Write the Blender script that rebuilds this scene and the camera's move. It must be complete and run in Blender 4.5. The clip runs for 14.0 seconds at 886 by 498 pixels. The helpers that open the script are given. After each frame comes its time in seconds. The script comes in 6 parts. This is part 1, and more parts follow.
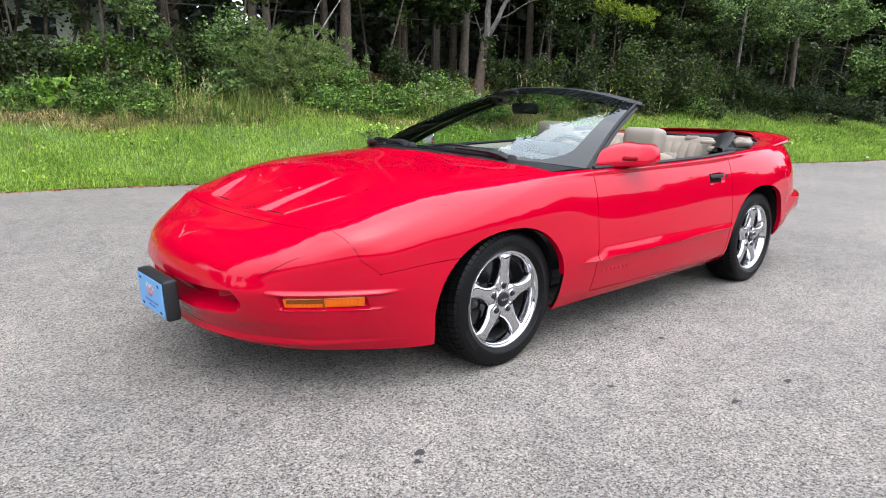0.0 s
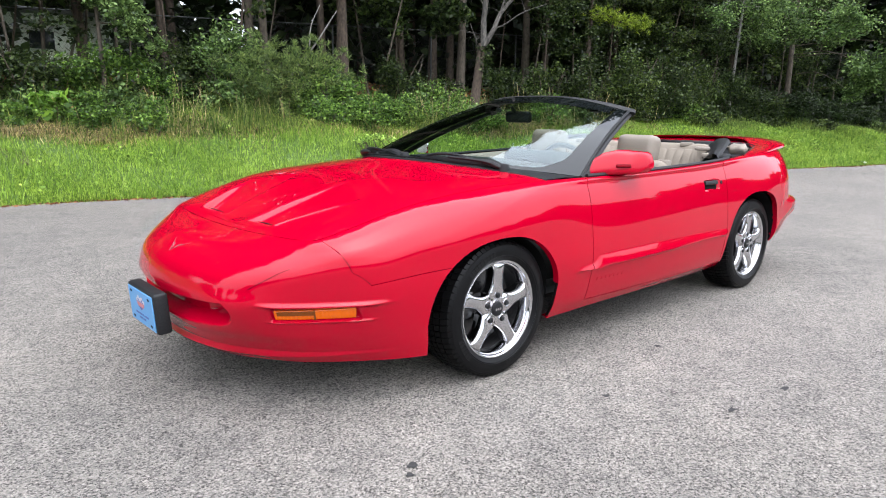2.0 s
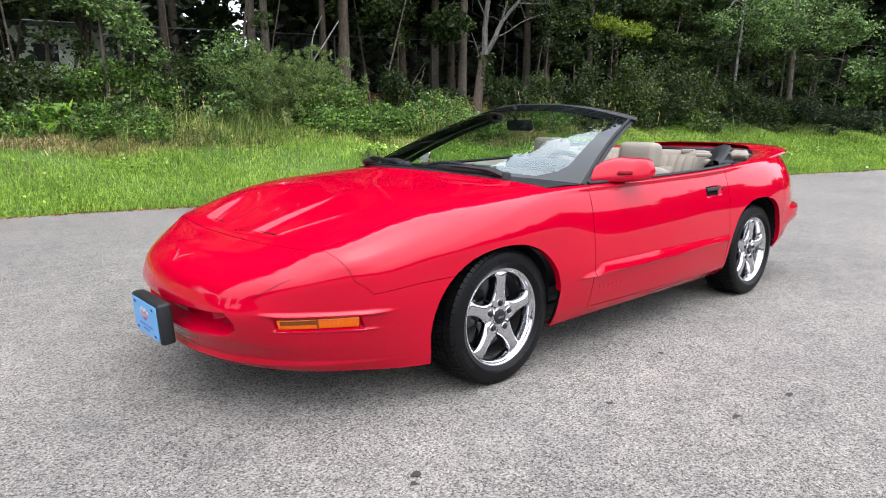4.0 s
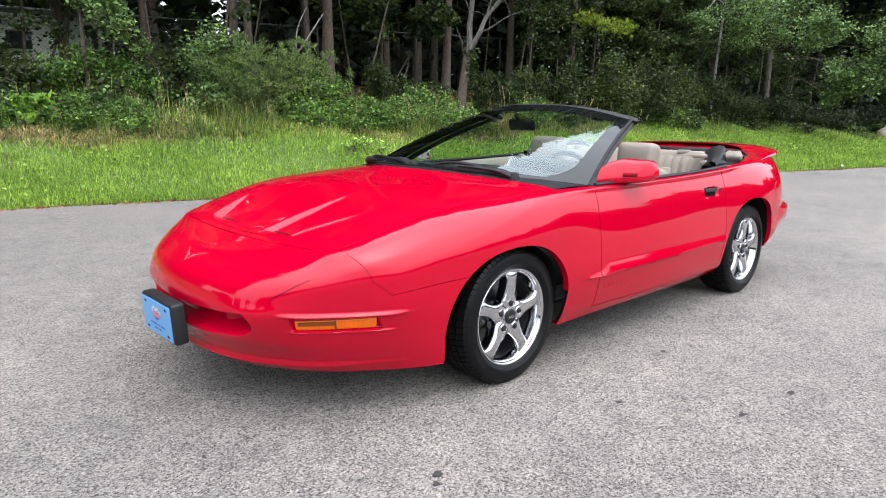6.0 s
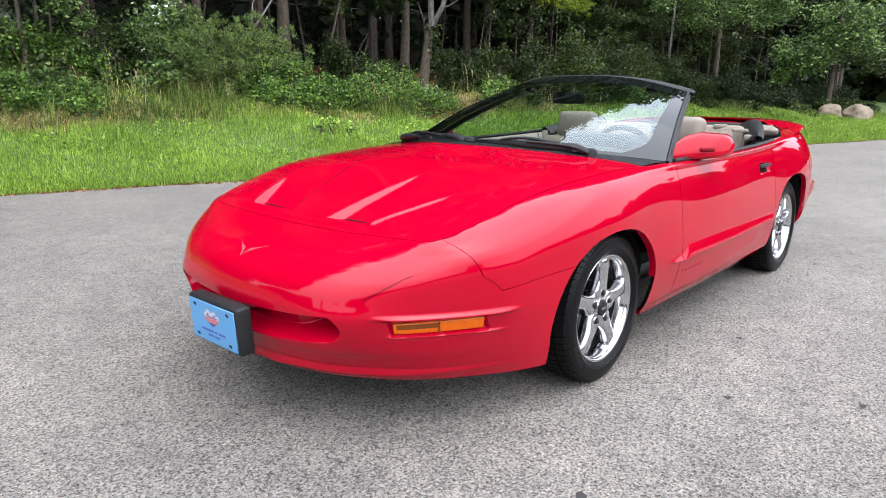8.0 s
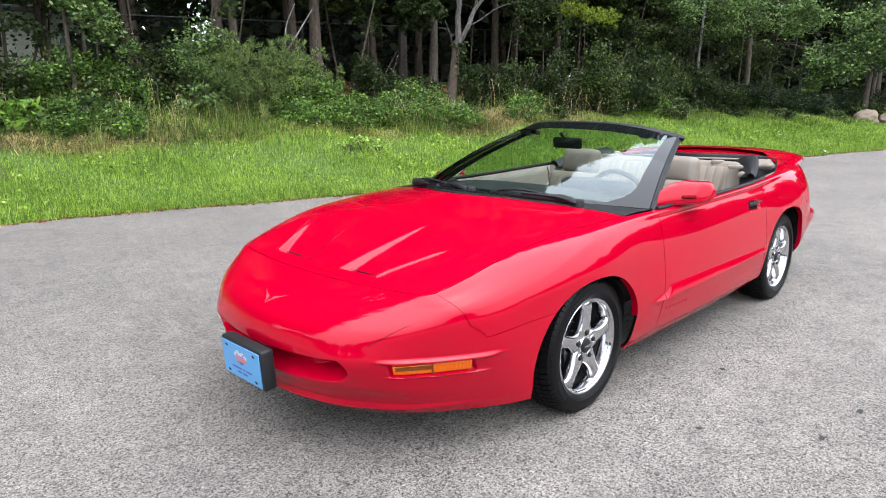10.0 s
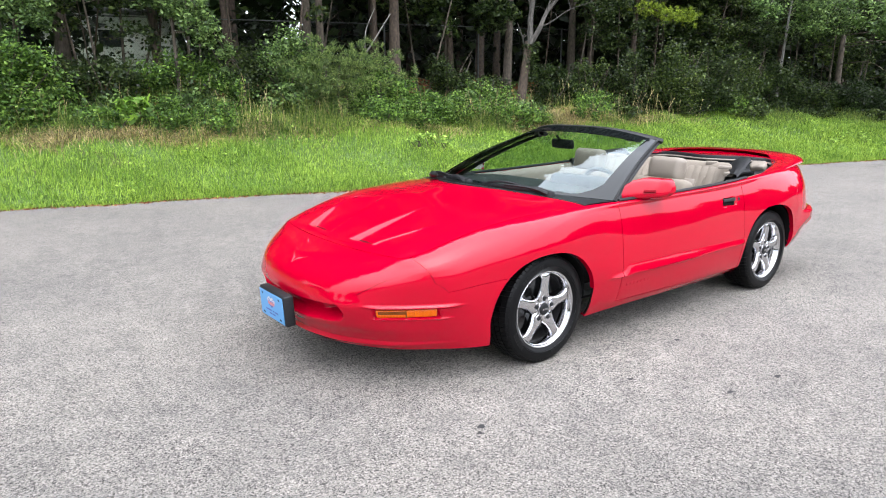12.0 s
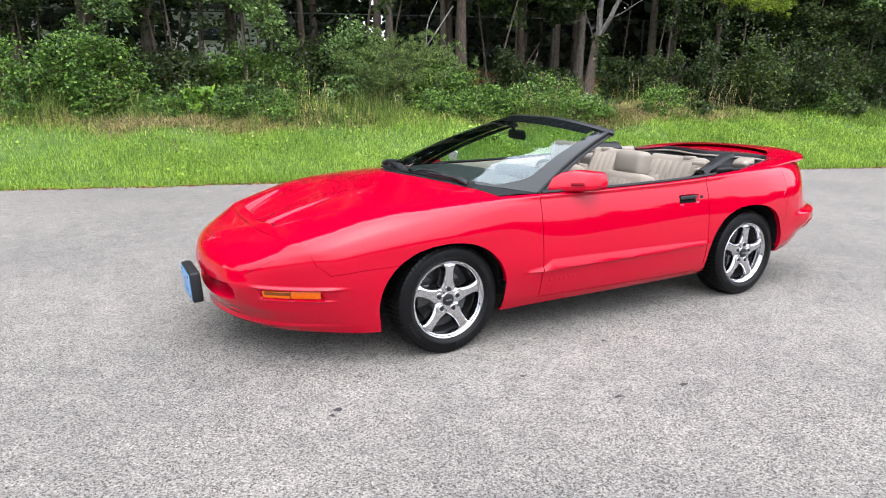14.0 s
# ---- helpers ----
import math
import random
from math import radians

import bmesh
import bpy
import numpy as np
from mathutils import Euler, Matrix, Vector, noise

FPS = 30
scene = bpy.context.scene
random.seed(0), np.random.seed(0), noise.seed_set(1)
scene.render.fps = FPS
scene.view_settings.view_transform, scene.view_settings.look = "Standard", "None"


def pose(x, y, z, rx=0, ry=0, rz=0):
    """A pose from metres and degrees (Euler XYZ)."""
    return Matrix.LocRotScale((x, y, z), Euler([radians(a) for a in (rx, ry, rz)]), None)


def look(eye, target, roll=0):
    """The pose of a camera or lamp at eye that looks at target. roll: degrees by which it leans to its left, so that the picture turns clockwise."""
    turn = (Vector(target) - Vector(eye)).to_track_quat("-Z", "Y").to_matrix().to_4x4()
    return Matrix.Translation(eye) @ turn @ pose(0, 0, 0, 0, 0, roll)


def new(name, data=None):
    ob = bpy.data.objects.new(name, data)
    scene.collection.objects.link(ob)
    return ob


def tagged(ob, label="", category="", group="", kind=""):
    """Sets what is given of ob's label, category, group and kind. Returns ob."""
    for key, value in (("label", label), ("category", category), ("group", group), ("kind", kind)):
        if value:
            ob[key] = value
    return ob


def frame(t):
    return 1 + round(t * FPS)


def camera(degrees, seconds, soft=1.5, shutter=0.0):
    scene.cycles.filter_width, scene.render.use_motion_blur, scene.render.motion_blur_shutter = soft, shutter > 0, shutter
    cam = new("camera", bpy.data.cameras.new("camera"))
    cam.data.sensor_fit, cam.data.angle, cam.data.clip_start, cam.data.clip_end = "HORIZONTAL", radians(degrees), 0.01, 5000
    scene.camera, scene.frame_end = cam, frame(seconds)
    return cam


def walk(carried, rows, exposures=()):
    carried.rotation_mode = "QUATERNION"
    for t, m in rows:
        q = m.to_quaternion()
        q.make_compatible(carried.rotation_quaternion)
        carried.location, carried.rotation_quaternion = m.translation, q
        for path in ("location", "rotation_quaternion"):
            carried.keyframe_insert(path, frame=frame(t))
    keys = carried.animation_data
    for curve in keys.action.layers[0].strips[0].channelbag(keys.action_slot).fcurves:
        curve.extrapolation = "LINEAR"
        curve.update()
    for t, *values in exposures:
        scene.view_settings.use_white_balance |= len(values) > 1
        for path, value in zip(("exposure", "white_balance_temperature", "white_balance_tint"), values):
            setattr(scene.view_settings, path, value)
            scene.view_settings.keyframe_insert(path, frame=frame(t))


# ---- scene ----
cam = camera(67.8, 14.0, soft=1.0)
METRES, EYE, TILT, LEAN, TURN = 8.0, 1.5, 0.0, 0.0, 0.0
PATH = [
    (0, (-2.154, -2.88, 1.192), (-0.858, -1.417, 0.768), 1.2),
    (0.5, (-2.14, -2.876, 1.191), (-0.839, -1.415, 0.775), 1.2),
    (1, (-2.13, -2.877, 1.193), (-0.832, -1.412, 0.784), 1.0),
    (1.5, (-2.124, -2.88, 1.192), (-0.824, -1.415, 0.786), 0.8),
    (2, (-2.118, -2.887, 1.192), (-0.818, -1.42, 0.795), 0.6),
    (2.5, (-2.116, -2.893, 1.19), (-0.817, -1.423, 0.8), 0.4),
    (3, (-2.115, -2.893, 1.194), (-0.819, -1.418, 0.812), 0.2),
    (5.3, (-2.127, -2.897, 1.194), (-0.831, -1.42, 0.824), 0.1),
    (5.5, (-2.118, -2.891, 1.198), (-0.812, -1.423, 0.823), 0.4),
    (6, (-2.246, -2.8, 1.229), (-0.902, -1.372, 0.837), 0.8),
    (6.5, (-2.422, -2.61, 1.234), (-1.035, -1.227, 0.829), 1.1),
    (7, (-2.413, -2.383, 1.18), (-0.982, -1.051, 0.761), 1.3),
    (7.2, (-2.403, -2.292, 1.171), (-0.961, -0.975, 0.739), 1.2),
    (9.3, (-2.482, -2.075, 1.235), (-1.018, -0.787, 0.792), 0.2),
    (9.5, (-2.487, -2.185, 1.307), (-1.041, -0.874, 0.871), 0.1),
    (10, (-2.544, -2.446, 1.437), (-1.154, -1.074, 1.006), -0.3),
    (10.5, (-2.669, -2.678, 1.473), (-1.333, -1.252, 1.046), -0.5),
    (11, (-2.654, -2.928, 1.491), (-1.377, -1.445, 1.075), -0.4),
    (11.5, (-2.625, -3.169, 1.507), (-1.402, -1.644, 1.084), -0.2),
    (12, (-2.69, -3.398, 1.508), (-1.497, -1.855, 1.065), 0.1),
    (12.5, (-2.577, -3.648, 1.496), (-1.439, -2.063, 1.054), 0.2),
    (13, (-2.375, -3.869, 1.501), (-1.286, -2.253, 1.05), 0.3),
    (13.5, (-2.074, -3.906, 1.47), (-1.061, -2.243, 1.011), 0.4),
    (14, (-1.765, -4.012, 1.477), (-0.824, -2.308, 1.015), 0.6),
]
walk(cam, [(t, look(eye, target, roll)) for t, eye, target, roll in PATH], [(0.0, 1.64), (10.0, 1.64), (12.0, 1.8), (14.0, 1.8)])

# ---- light ----
SUN_EL, SUN_AZ = radians(68), radians(190)
world = bpy.data.worlds.new("sky")
scene.world = world
world.use_nodes = True
wn = world.node_tree
bg = wn.nodes["Background"]
sky = wn.nodes.new("ShaderNodeTexSky")
sky.sky_type, sky.sun_disc = "NISHITA", False
sky.sun_elevation, sky.sun_rotation = SUN_EL, SUN_AZ
sky.air_density, sky.dust_density, sky.ozone_density = 1.0, 6.0, 1.0
grey = wn.nodes.new("ShaderNodeHueSaturation")
grey.inputs["Saturation"].default_value = 0.4
wn.links.new(sky.outputs["Color"], grey.inputs["Color"])
cloud = wn.nodes.new("ShaderNodeMix")
cloud.data_type = "RGBA"
cloud.inputs["Factor"].default_value = 0.72
cloud.inputs["B"].default_value = (12.3, 13.2, 15.2, 1)  # even cloud cover
wn.links.new(grey.outputs["Color"], cloud.inputs["A"])
# overcast sky: about three times as bright overhead as at the horizon
way, axes, fall, veil = (wn.nodes.new(k) for k in ("ShaderNodeTexCoord", "ShaderNodeSeparateXYZ", "ShaderNodeMapRange", "ShaderNodeVectorMath"))
fall.inputs["From Min"].default_value, fall.inputs["From Max"].default_value = 0.0, 1.0
fall.inputs["To Min"].default_value, fall.inputs["To Max"].default_value = 0.37, 1.12
veil.operation = "SCALE"
wn.links.new(way.outputs["Generated"], axes.inputs["Vector"])
wn.links.new(axes.outputs["Z"], fall.inputs["Value"])
wn.links.new(cloud.outputs["Result"], veil.inputs[0])
wn.links.new(fall.outputs["Result"], veil.inputs["Scale"])
wn.links.new(veil.outputs["Vector"], bg.inputs["Color"])
bg.inputs["Strength"].default_value = 0.15
sun_data = bpy.data.lights.new("sun", "SUN")
sun_data.energy, sun_data.angle, sun_data.color = 0.6, radians(100), (1.0, 0.98, 0.96)
sun = new("sun", sun_data)
sun.matrix_world = look((math.sin(SUN_AZ) * math.cos(SUN_EL) * 30, math.cos(SUN_AZ) * math.cos(SUN_EL) * 30, math.sin(SUN_EL) * 30), (0, 0, 0))


# ---- materials ----
def material(name, colour, rough=0.5, metal=0.0, **extra):
    m = bpy.data.materials.new(name)
    m.use_nodes = True
    p = m.node_tree.nodes["Principled BSDF"]
    p.inputs["Base Color"].default_value = (*colour, 1)
    p.inputs["Roughness"].default_value = rough
    p.inputs["Metallic"].default_value = metal
    for key, value in extra.items():
        p.inputs[key.replace("_", " ")].default_value = value
    return m


def tex(m, kind, scale, detail=4.0, rough=0.6, coords="Object"):
    nt = m.node_tree
    tc = nt.nodes.new("ShaderNodeTexCoord")
    n = nt.nodes.new(kind)
    n.inputs["Scale"].default_value = scale
    if "Detail" in n.inputs:
        n.inputs["Detail"].default_value = detail
    if "Roughness" in n.inputs:
        n.inputs["Roughness"].default_value = rough
    nt.links.new(tc.outputs[coords], n.inputs["Vector"])
    return n


def ramp(m, source, stops):
    nt = m.node_tree
    r = nt.nodes.new("ShaderNodeValToRGB")
    while len(r.color_ramp.elements) < len(stops):
        r.color_ramp.elements.new(0.5)
    for el, (pos, col) in zip(r.color_ramp.elements, stops):
        el.position, el.color = pos, (*col, 1) if len(col) == 3 else col
    nt.links.new(source, r.inputs["Fac"])
    return r.outputs["Color"]


def mixed(m, fac, a, b, mode="MIX"):
    nt = m.node_tree
    n = nt.nodes.new("ShaderNodeMix")
    n.data_type, n.blend_type = "RGBA", mode
    for socket, value in ((n.inputs["Factor"], fac), (n.inputs["A"], a), (n.inputs["B"], b)):
        if isinstance(value, bpy.types.NodeSocket):
            nt.links.new(value, socket)
        elif isinstance(value, tuple):
            socket.default_value = (*value, 1)
        else:
            socket.default_value = value
    return n.outputs["Result"]


def shaded(m, colour=None, rough=None, height=None, strength=0.3, distance=0.01):
    nt = m.node_tree
    p = nt.nodes["Principled BSDF"]
    if colour is not None:
        nt.links.new(colour, p.inputs["Base Color"])
    if rough is not None:
        nt.links.new(rough, p.inputs["Roughness"])
    if height is not None:
        b = nt.nodes.new("ShaderNodeBump")
        b.inputs["Strength"].default_value, b.inputs["Distance"].default_value = strength, distance
        nt.links.new(height, b.inputs["Height"])
        nt.links.new(b.outputs["Normal"], p.inputs["Normal"])
    return m


def grained(name, base, spread, scale, rough=0.6, bump=0.2, dist=0.003, metal=0.0, big=1.5, gloss=0.5):
    """A surface with a fine grain and broad stains."""
    m = material(name, base, rough, metal, Specular_IOR_Level=gloss)
    fine, broad = tex(m, "ShaderNodeTexNoise", scale, 6), tex(m, "ShaderNodeTexNoise", big, 3)
    lo, hi = (tuple(max(0, c * (1 - spread)) for c in base), tuple(min(1, c * (1 + spread)) for c in base))
    col = ramp(m, fine.outputs["Fac"], [(0.3, lo), (0.7, hi)])
    tone = ramp(m, broad.outputs["Fac"], [(0.3, (0.82,) * 3), (0.7, (1.1,) * 3)])
    return shaded(m, mixed(m, 1.0, col, tone, "MULTIPLY"), None, fine.outputs["Fac"], bump, dist)


def asphalt_material():
    m = material("asphalt", (0.1, 0.1, 0.1), 0.8, Specular_IOR_Level=0.32)
    cell = tex(m, "ShaderNodeTexVoronoi", 150)
    chip = tex(m, "ShaderNodeTexVoronoi", 70)
    grit = tex(m, "ShaderNodeTexNoise", 90, 4, 0.75)
    mid = tex(m, "ShaderNodeTexNoise", 5, 6, 0.7)
    broad = tex(m, "ShaderNodeTexNoise", 0.5, 5, 0.6)
    nt = m.node_tree
    pick, pick2 = nt.nodes.new("ShaderNodeSeparateColor"), nt.nodes.new("ShaderNodeSeparateColor")
    nt.links.new(cell.outputs["Color"], pick.inputs["Color"])
    nt.links.new(chip.outputs["Color"], pick2.inputs["Color"])
    stone = ramp(m, pick.outputs["Red"], [(0.1, (0.0005, 0.0005, 0.0004)), (0.3, (0.0038, 0.0036, 0.0033)), (0.52, (0.0134, 0.0127, 0.0117)), (0.78, (0.0310, 0.0292, 0.0271)), (1.0, (0.122, 0.115, 0.107))])
    col = mixed(m, 1.0, stone, ramp(m, pick2.outputs["Green"], [(0.0, (0.45, 0.45, 0.45)), (0.3, (0.85, 0.85, 0.85)), (0.8, (1.1, 1.1, 1.1)), (1.0, (1.7, 1.68, 1.65))]), "MULTIPLY")
    col = mixed(m, 1.0, col, ramp(m, grit.outputs["Fac"], [(0.3, (0.32, 0.32, 0.32)), (0.5, (1.0, 1.0, 1.0)), (0.7, (1.95, 1.95, 1.95))]), "MULTIPLY")
    col = mixed(m, 1.0, col, ramp(m, mid.outputs["Fac"], [(0.3, (0.8, 0.8, 0.8)), (0.72, (1.18, 1.17, 1.15))]), "MULTIPLY")
    col = mixed(m, 1.0, col, ramp(m, broad.outputs["Fac"], [(0.3, (0.8, 0.8, 0.81)), (0.72, (1.18, 1.165, 1.14))]), "MULTIPLY")
    h = mixed(m, 0.5, cell.outputs["Distance"], grit.outputs["Fac"])
    return shaded(m, col, None, h, 0.8, 0.008)


def leaf_material(name, dark, mid, light, glow=0.4):
    m = bpy.data.materials.new(name)
    m.use_nodes = True
    nt = m.node_tree
    p = nt.nodes["Principled BSDF"]
    geo = nt.nodes.new("ShaderNodeNewGeometry")
    col = ramp(m, geo.outputs["Random Per Island"], [(0.0, tuple(0.5 * c for c in dark)), (0.55, mid), (1.0, (1.62 * light[0], 1.55 * light[1], 1.3 * light[2]))])
    blot = tex(m, "ShaderNodeTexNoise", 0.9, 3)
    col = mixed(m, 1.0, col, ramp(m, blot.outputs["Fac"], [(0.3, (0.72, 0.78, 0.7)), (0.7, (1.18, 1.12, 1.1))]), "MULTIPLY")
    nt.links.new(col, p.inputs["Base Color"])
    p.inputs["Roughness"].default_value = 0.45
    p.inputs["Specular IOR Level"].default_value = 0.3
    tr = nt.nodes.new("ShaderNodeBsdfTranslucent")
    nt.links.new(col, tr.inputs["Color"])
    mx = nt.nodes.new("ShaderNodeMixShader")
    mx.inputs["Fac"].default_value = glow
    nt.links.new(p.outputs["BSDF"], mx.inputs[1])
    nt.links.new(tr.outputs["BSDF"], mx.inputs[2])
    nt.links.new(mx.outputs["Shader"], nt.nodes["Material Output"].inputs["Surface"])
    return m


def bark_material(name, dark, light, scale=9.0):
    m = material(name, light, 0.9)
    tcn = m.node_tree.nodes.new("ShaderNodeTexCoord")
    mp = m.node_tree.nodes.new("ShaderNodeMapping")
    mp.inputs["Scale"].default_value = (1, 1, 0.42)
    n = m.node_tree.nodes.new("ShaderNodeTexNoise")
    n.inputs["Scale"].default_value, n.inputs["Detail"].default_value = scale * 2.5, 8
    m.node_tree.links.new(tcn.outputs["Object"], mp.inputs["Vector"])
    m.node_tree.links.new(mp.outputs["Vector"], n.inputs["Vector"])
    col = ramp(m, n.outputs["Fac"], [(0.3, dark), (0.7, light)])
    return shaded(m, col, None, n.outputs["Fac"], 0.6, 0.02)


ASPHALT = asphalt_material()
PAINT = material("red_paint", (0.325, 0.0001, 0.0122), 0.5, 0.0, Coat_Weight=1.0, Coat_Roughness=0.004, Coat_IOR=1.36, Specular_IOR_Level=0.0)
BLACK_PAINT = material("black_gloss_paint", (0.0045, 0.0056, 0.0060), 0.18, 0.0, Coat_Weight=1.0, Coat_Roughness=0.03, Coat_IOR=1.33, Specular_IOR_Level=0.0)
BLACK_PLASTIC = grained("black_plastic", (0.0125, 0.0130, 0.0142), 0.25, 160, 0.5, 0.15, 0.001, gloss=0.2)
DARK_VOID = material("dark_inner_metal", (0.008, 0.008, 0.008), 0.9, Specular_IOR_Level=0.05)
RUBBER = grained("tyre_rubber", (0.0045, 0.0045, 0.0048), 0.25, 120, 0.4, 0.15, 0.001, gloss=0.12)
RUBBER_LETTER = material("raised_rubber", (0.006, 0.006, 0.0062), 0.4, Specular_IOR_Level=0.2)
CHROME = material("chrome_wheel", (0.55, 0.55, 0.565), 0.1, 1.0)
BARREL = grained("dull_rim_metal", (0.07, 0.07, 0.072), 0.25, 60, 0.45, 0.1, 0.001, 0.8)
STEEL = grained("brake_steel", (0.09, 0.09, 0.09), 0.3, 90, 0.35, 0.1, 0.001, 0.9)
AMBER = material("amber_lens", (0.62, 0.105, 0.0), 0.25, 0.0, Coat_Weight=0.5, Specular_IOR_Level=0.2)
AMBER_DARK = material("amber_lens_shaded", (0.16, 0.038, 0.002), 0.2, 0.0, Coat_Weight=0.5, Specular_IOR_Level=0.2)
BEIGE = grained("beige_cloth", (0.196, 0.166, 0.133), 0.12, 210, 0.85, 0.25, 0.002)
BEIGE_VINYL = grained("beige_vinyl", (0.188, 0.159, 0.129), 0.07, 120, 0.55, 0.12, 0.001)
VINYL = grained("black_vinyl", (0.0090, 0.0090, 0.0101), 0.25, 140, 0.5, 0.2, 0.002, gloss=0.25)
DASH = grained("grey_dash_plastic", (0.0375, 0.0435, 0.0450), 0.15, 180, 0.6, 0.15, 0.001)
PLATE_BLUE = material("light_blue_plate", (0.0750, 0.2475, 0.4650), 0.35)
PLATE_WHITE = material("plate_white", (0.4500, 0.4500, 0.4650), 0.4)
PLATE_PINK = material("plate_salmon", (0.4125, 0.1350, 0.1425), 0.4)
PLATE_NAVY = material("plate_navy", (0.0375, 0.0600, 0.2400), 0.4)
# body red made paler: a painted sky glint for the embossed emblem
EMBLEM_GLINT = material("emblem_glint_red", (0.3, 0.05, 0.07), 0.2, 0.0, Coat_Weight=0.6)
# body red darkened: the slot's shade is put into the colour
SLOT_RED = material("shaded_slot_red", (0.14, 0.001, 0.006), 0.7, Specular_IOR_Level=0.1)
RED_PLASTIC = material("red_reflector", (0.3000, 0.0075, 0.0112), 0.15, 0.0, Coat_Weight=0.7)
STAIN = grained("oil_stain", (0.0150, 0.0150, 0.0150), 0.3, 60, 0.8, 0.4, 0.003)
MIRROR = material("mirror_glass", (0.85, 0.86, 0.87), 0.02, 1.0)
GLASS = bpy.data.materials.new("windscreen_glass")
GLASS.use_nodes = True
_g = GLASS.node_tree
_g.nodes.remove(_g.nodes["Principled BSDF"])
_tr, _gl, _fr, _mx = (_g.nodes.new(k) for k in ("ShaderNodeBsdfTransparent", "ShaderNodeBsdfGlossy", "ShaderNodeFresnel", "ShaderNodeMixShader"))
_tr.inputs["Color"].default_value = (0.62, 0.72, 0.68, 1)
_gl.inputs["Roughness"].default_value = 0.01
_gl.inputs["Color"].default_value = (0.88, 0.97, 1.0, 1)
_fr.inputs["IOR"].default_value = 1.62
_g.links.new(_fr.outputs["Fac"], _mx.inputs["Fac"])
_g.links.new(_tr.outputs["BSDF"], _mx.inputs[1])
_g.links.new(_gl.outputs["BSDF"], _mx.inputs[2])
_g.links.new(_mx.outputs["Shader"], _g.nodes["Material Output"].inputs["Surface"])

LEAF_WOOD = leaf_material("wood_leaf", (0.0102, 0.0192, 0.0061), (0.0229, 0.0423, 0.0114), (0.0506, 0.0767, 0.0233))
LEAF_SHRUB = leaf_material("shrub_leaf", (0.0154, 0.0261, 0.0079), (0.0348, 0.0609, 0.0151), (0.0759, 0.1108, 0.0301))
LEAF_BIRCH = leaf_material("birch_leaf", (0.0389, 0.0728, 0.0206), (0.0769, 0.1386, 0.0405), (0.1463, 0.2281, 0.0830))
LEAF_PINE = leaf_material("pine_needle", (0.0450, 0.0802, 0.0256), (0.1020, 0.1599, 0.0503), (0.1815, 0.2402, 0.0840))
LEAF_PALE = leaf_material("pale_pine_needle", (0.0950, 0.1531, 0.0156), (0.1711, 0.2551, 0.0261), (0.2662, 0.3572, 0.0416))
LEAF_BRIGHT = leaf_material("bright_weed_leaf", (0.150, 0.262, 0.0420), (0.255, 0.415, 0.0860), (0.34, 0.48, 0.13))
LEAF_VINE = leaf_material("vine_leaf", (0.0298, 0.0680, 0.0125), (0.0662, 0.1361, 0.0249), (0.1389, 0.2334, 0.0508))
LEAF_SUMAC = leaf_material("sumac_leaf", (0.07, 0.14, 0.02), (0.13, 0.25, 0.04), (0.2, 0.34, 0.06))
# about half as bright as wood leaf: shade and dark reflections put into colour
LEAF_SHADED = leaf_material("shaded_leaf", (0.0060, 0.0134, 0.0034), (0.0119, 0.0244, 0.0064), (0.0234, 0.0402, 0.0127))
GRASS = leaf_material("lawn_blade", (0.1149, 0.2073, 0.0259), (0.1916, 0.3293, 0.0426), (0.2700, 0.3834, 0.0864))
WEED = leaf_material("tall_grass_blade", (0.0413, 0.0832, 0.0132), (0.0885, 0.1514, 0.0269), (0.2037, 0.2418, 0.0721))
STRAW = leaf_material("straw_blade", (0.1935, 0.1466, 0.0685), (0.3290, 0.2552, 0.1358), (0.4452, 0.3732, 0.2134), 0.2)
LITTER = leaf_material("dry_leaf", (0.0770, 0.0243, 0.0149), (0.1539, 0.0486, 0.0243), (0.2137, 0.0972, 0.0486), 0.15)
BARK = bark_material("pine_bark", (0.0203, 0.0139, 0.0094), (0.0769, 0.0544, 0.0376))
BARK_GREY = bark_material("grey_bark", (0.0257, 0.0205, 0.0149), (0.0883, 0.0695, 0.0497))
BARK_TWIG = bark_material("bare_limb_bark", (0.0227, 0.0211, 0.0185), (0.0774, 0.0706, 0.0609))
BARK_PALE = bark_material("pale_bark", (0.0630, 0.0585, 0.0518), (0.1890, 0.1800, 0.1620))
GALV = grained("galvanised_steel", (0.0975, 0.1013, 0.1013), 0.15, 60, 0.45, 0.1, 0.001, 0.6)
STONE = grained("pale_boulder", (0.1800, 0.1417, 0.1040), 0.3, 8, 0.9, 0.7, 0.03)
# darker than the galvanised grey, so the fence stands out less
FENCE_STEEL = grained("dark_fence_steel", (0.0413, 0.0435, 0.0435), 0.2, 60, 0.6, 0.1, 0.001, 0.3)
WALL_WHITE = grained("white_siding", (0.78, 0.79, 0.79), 0.05, 30, 0.7, 0.1, 0.002)
WINDOW_DARK = material("dark_window_glass", (0.0225, 0.0263, 0.0300), 0.1)


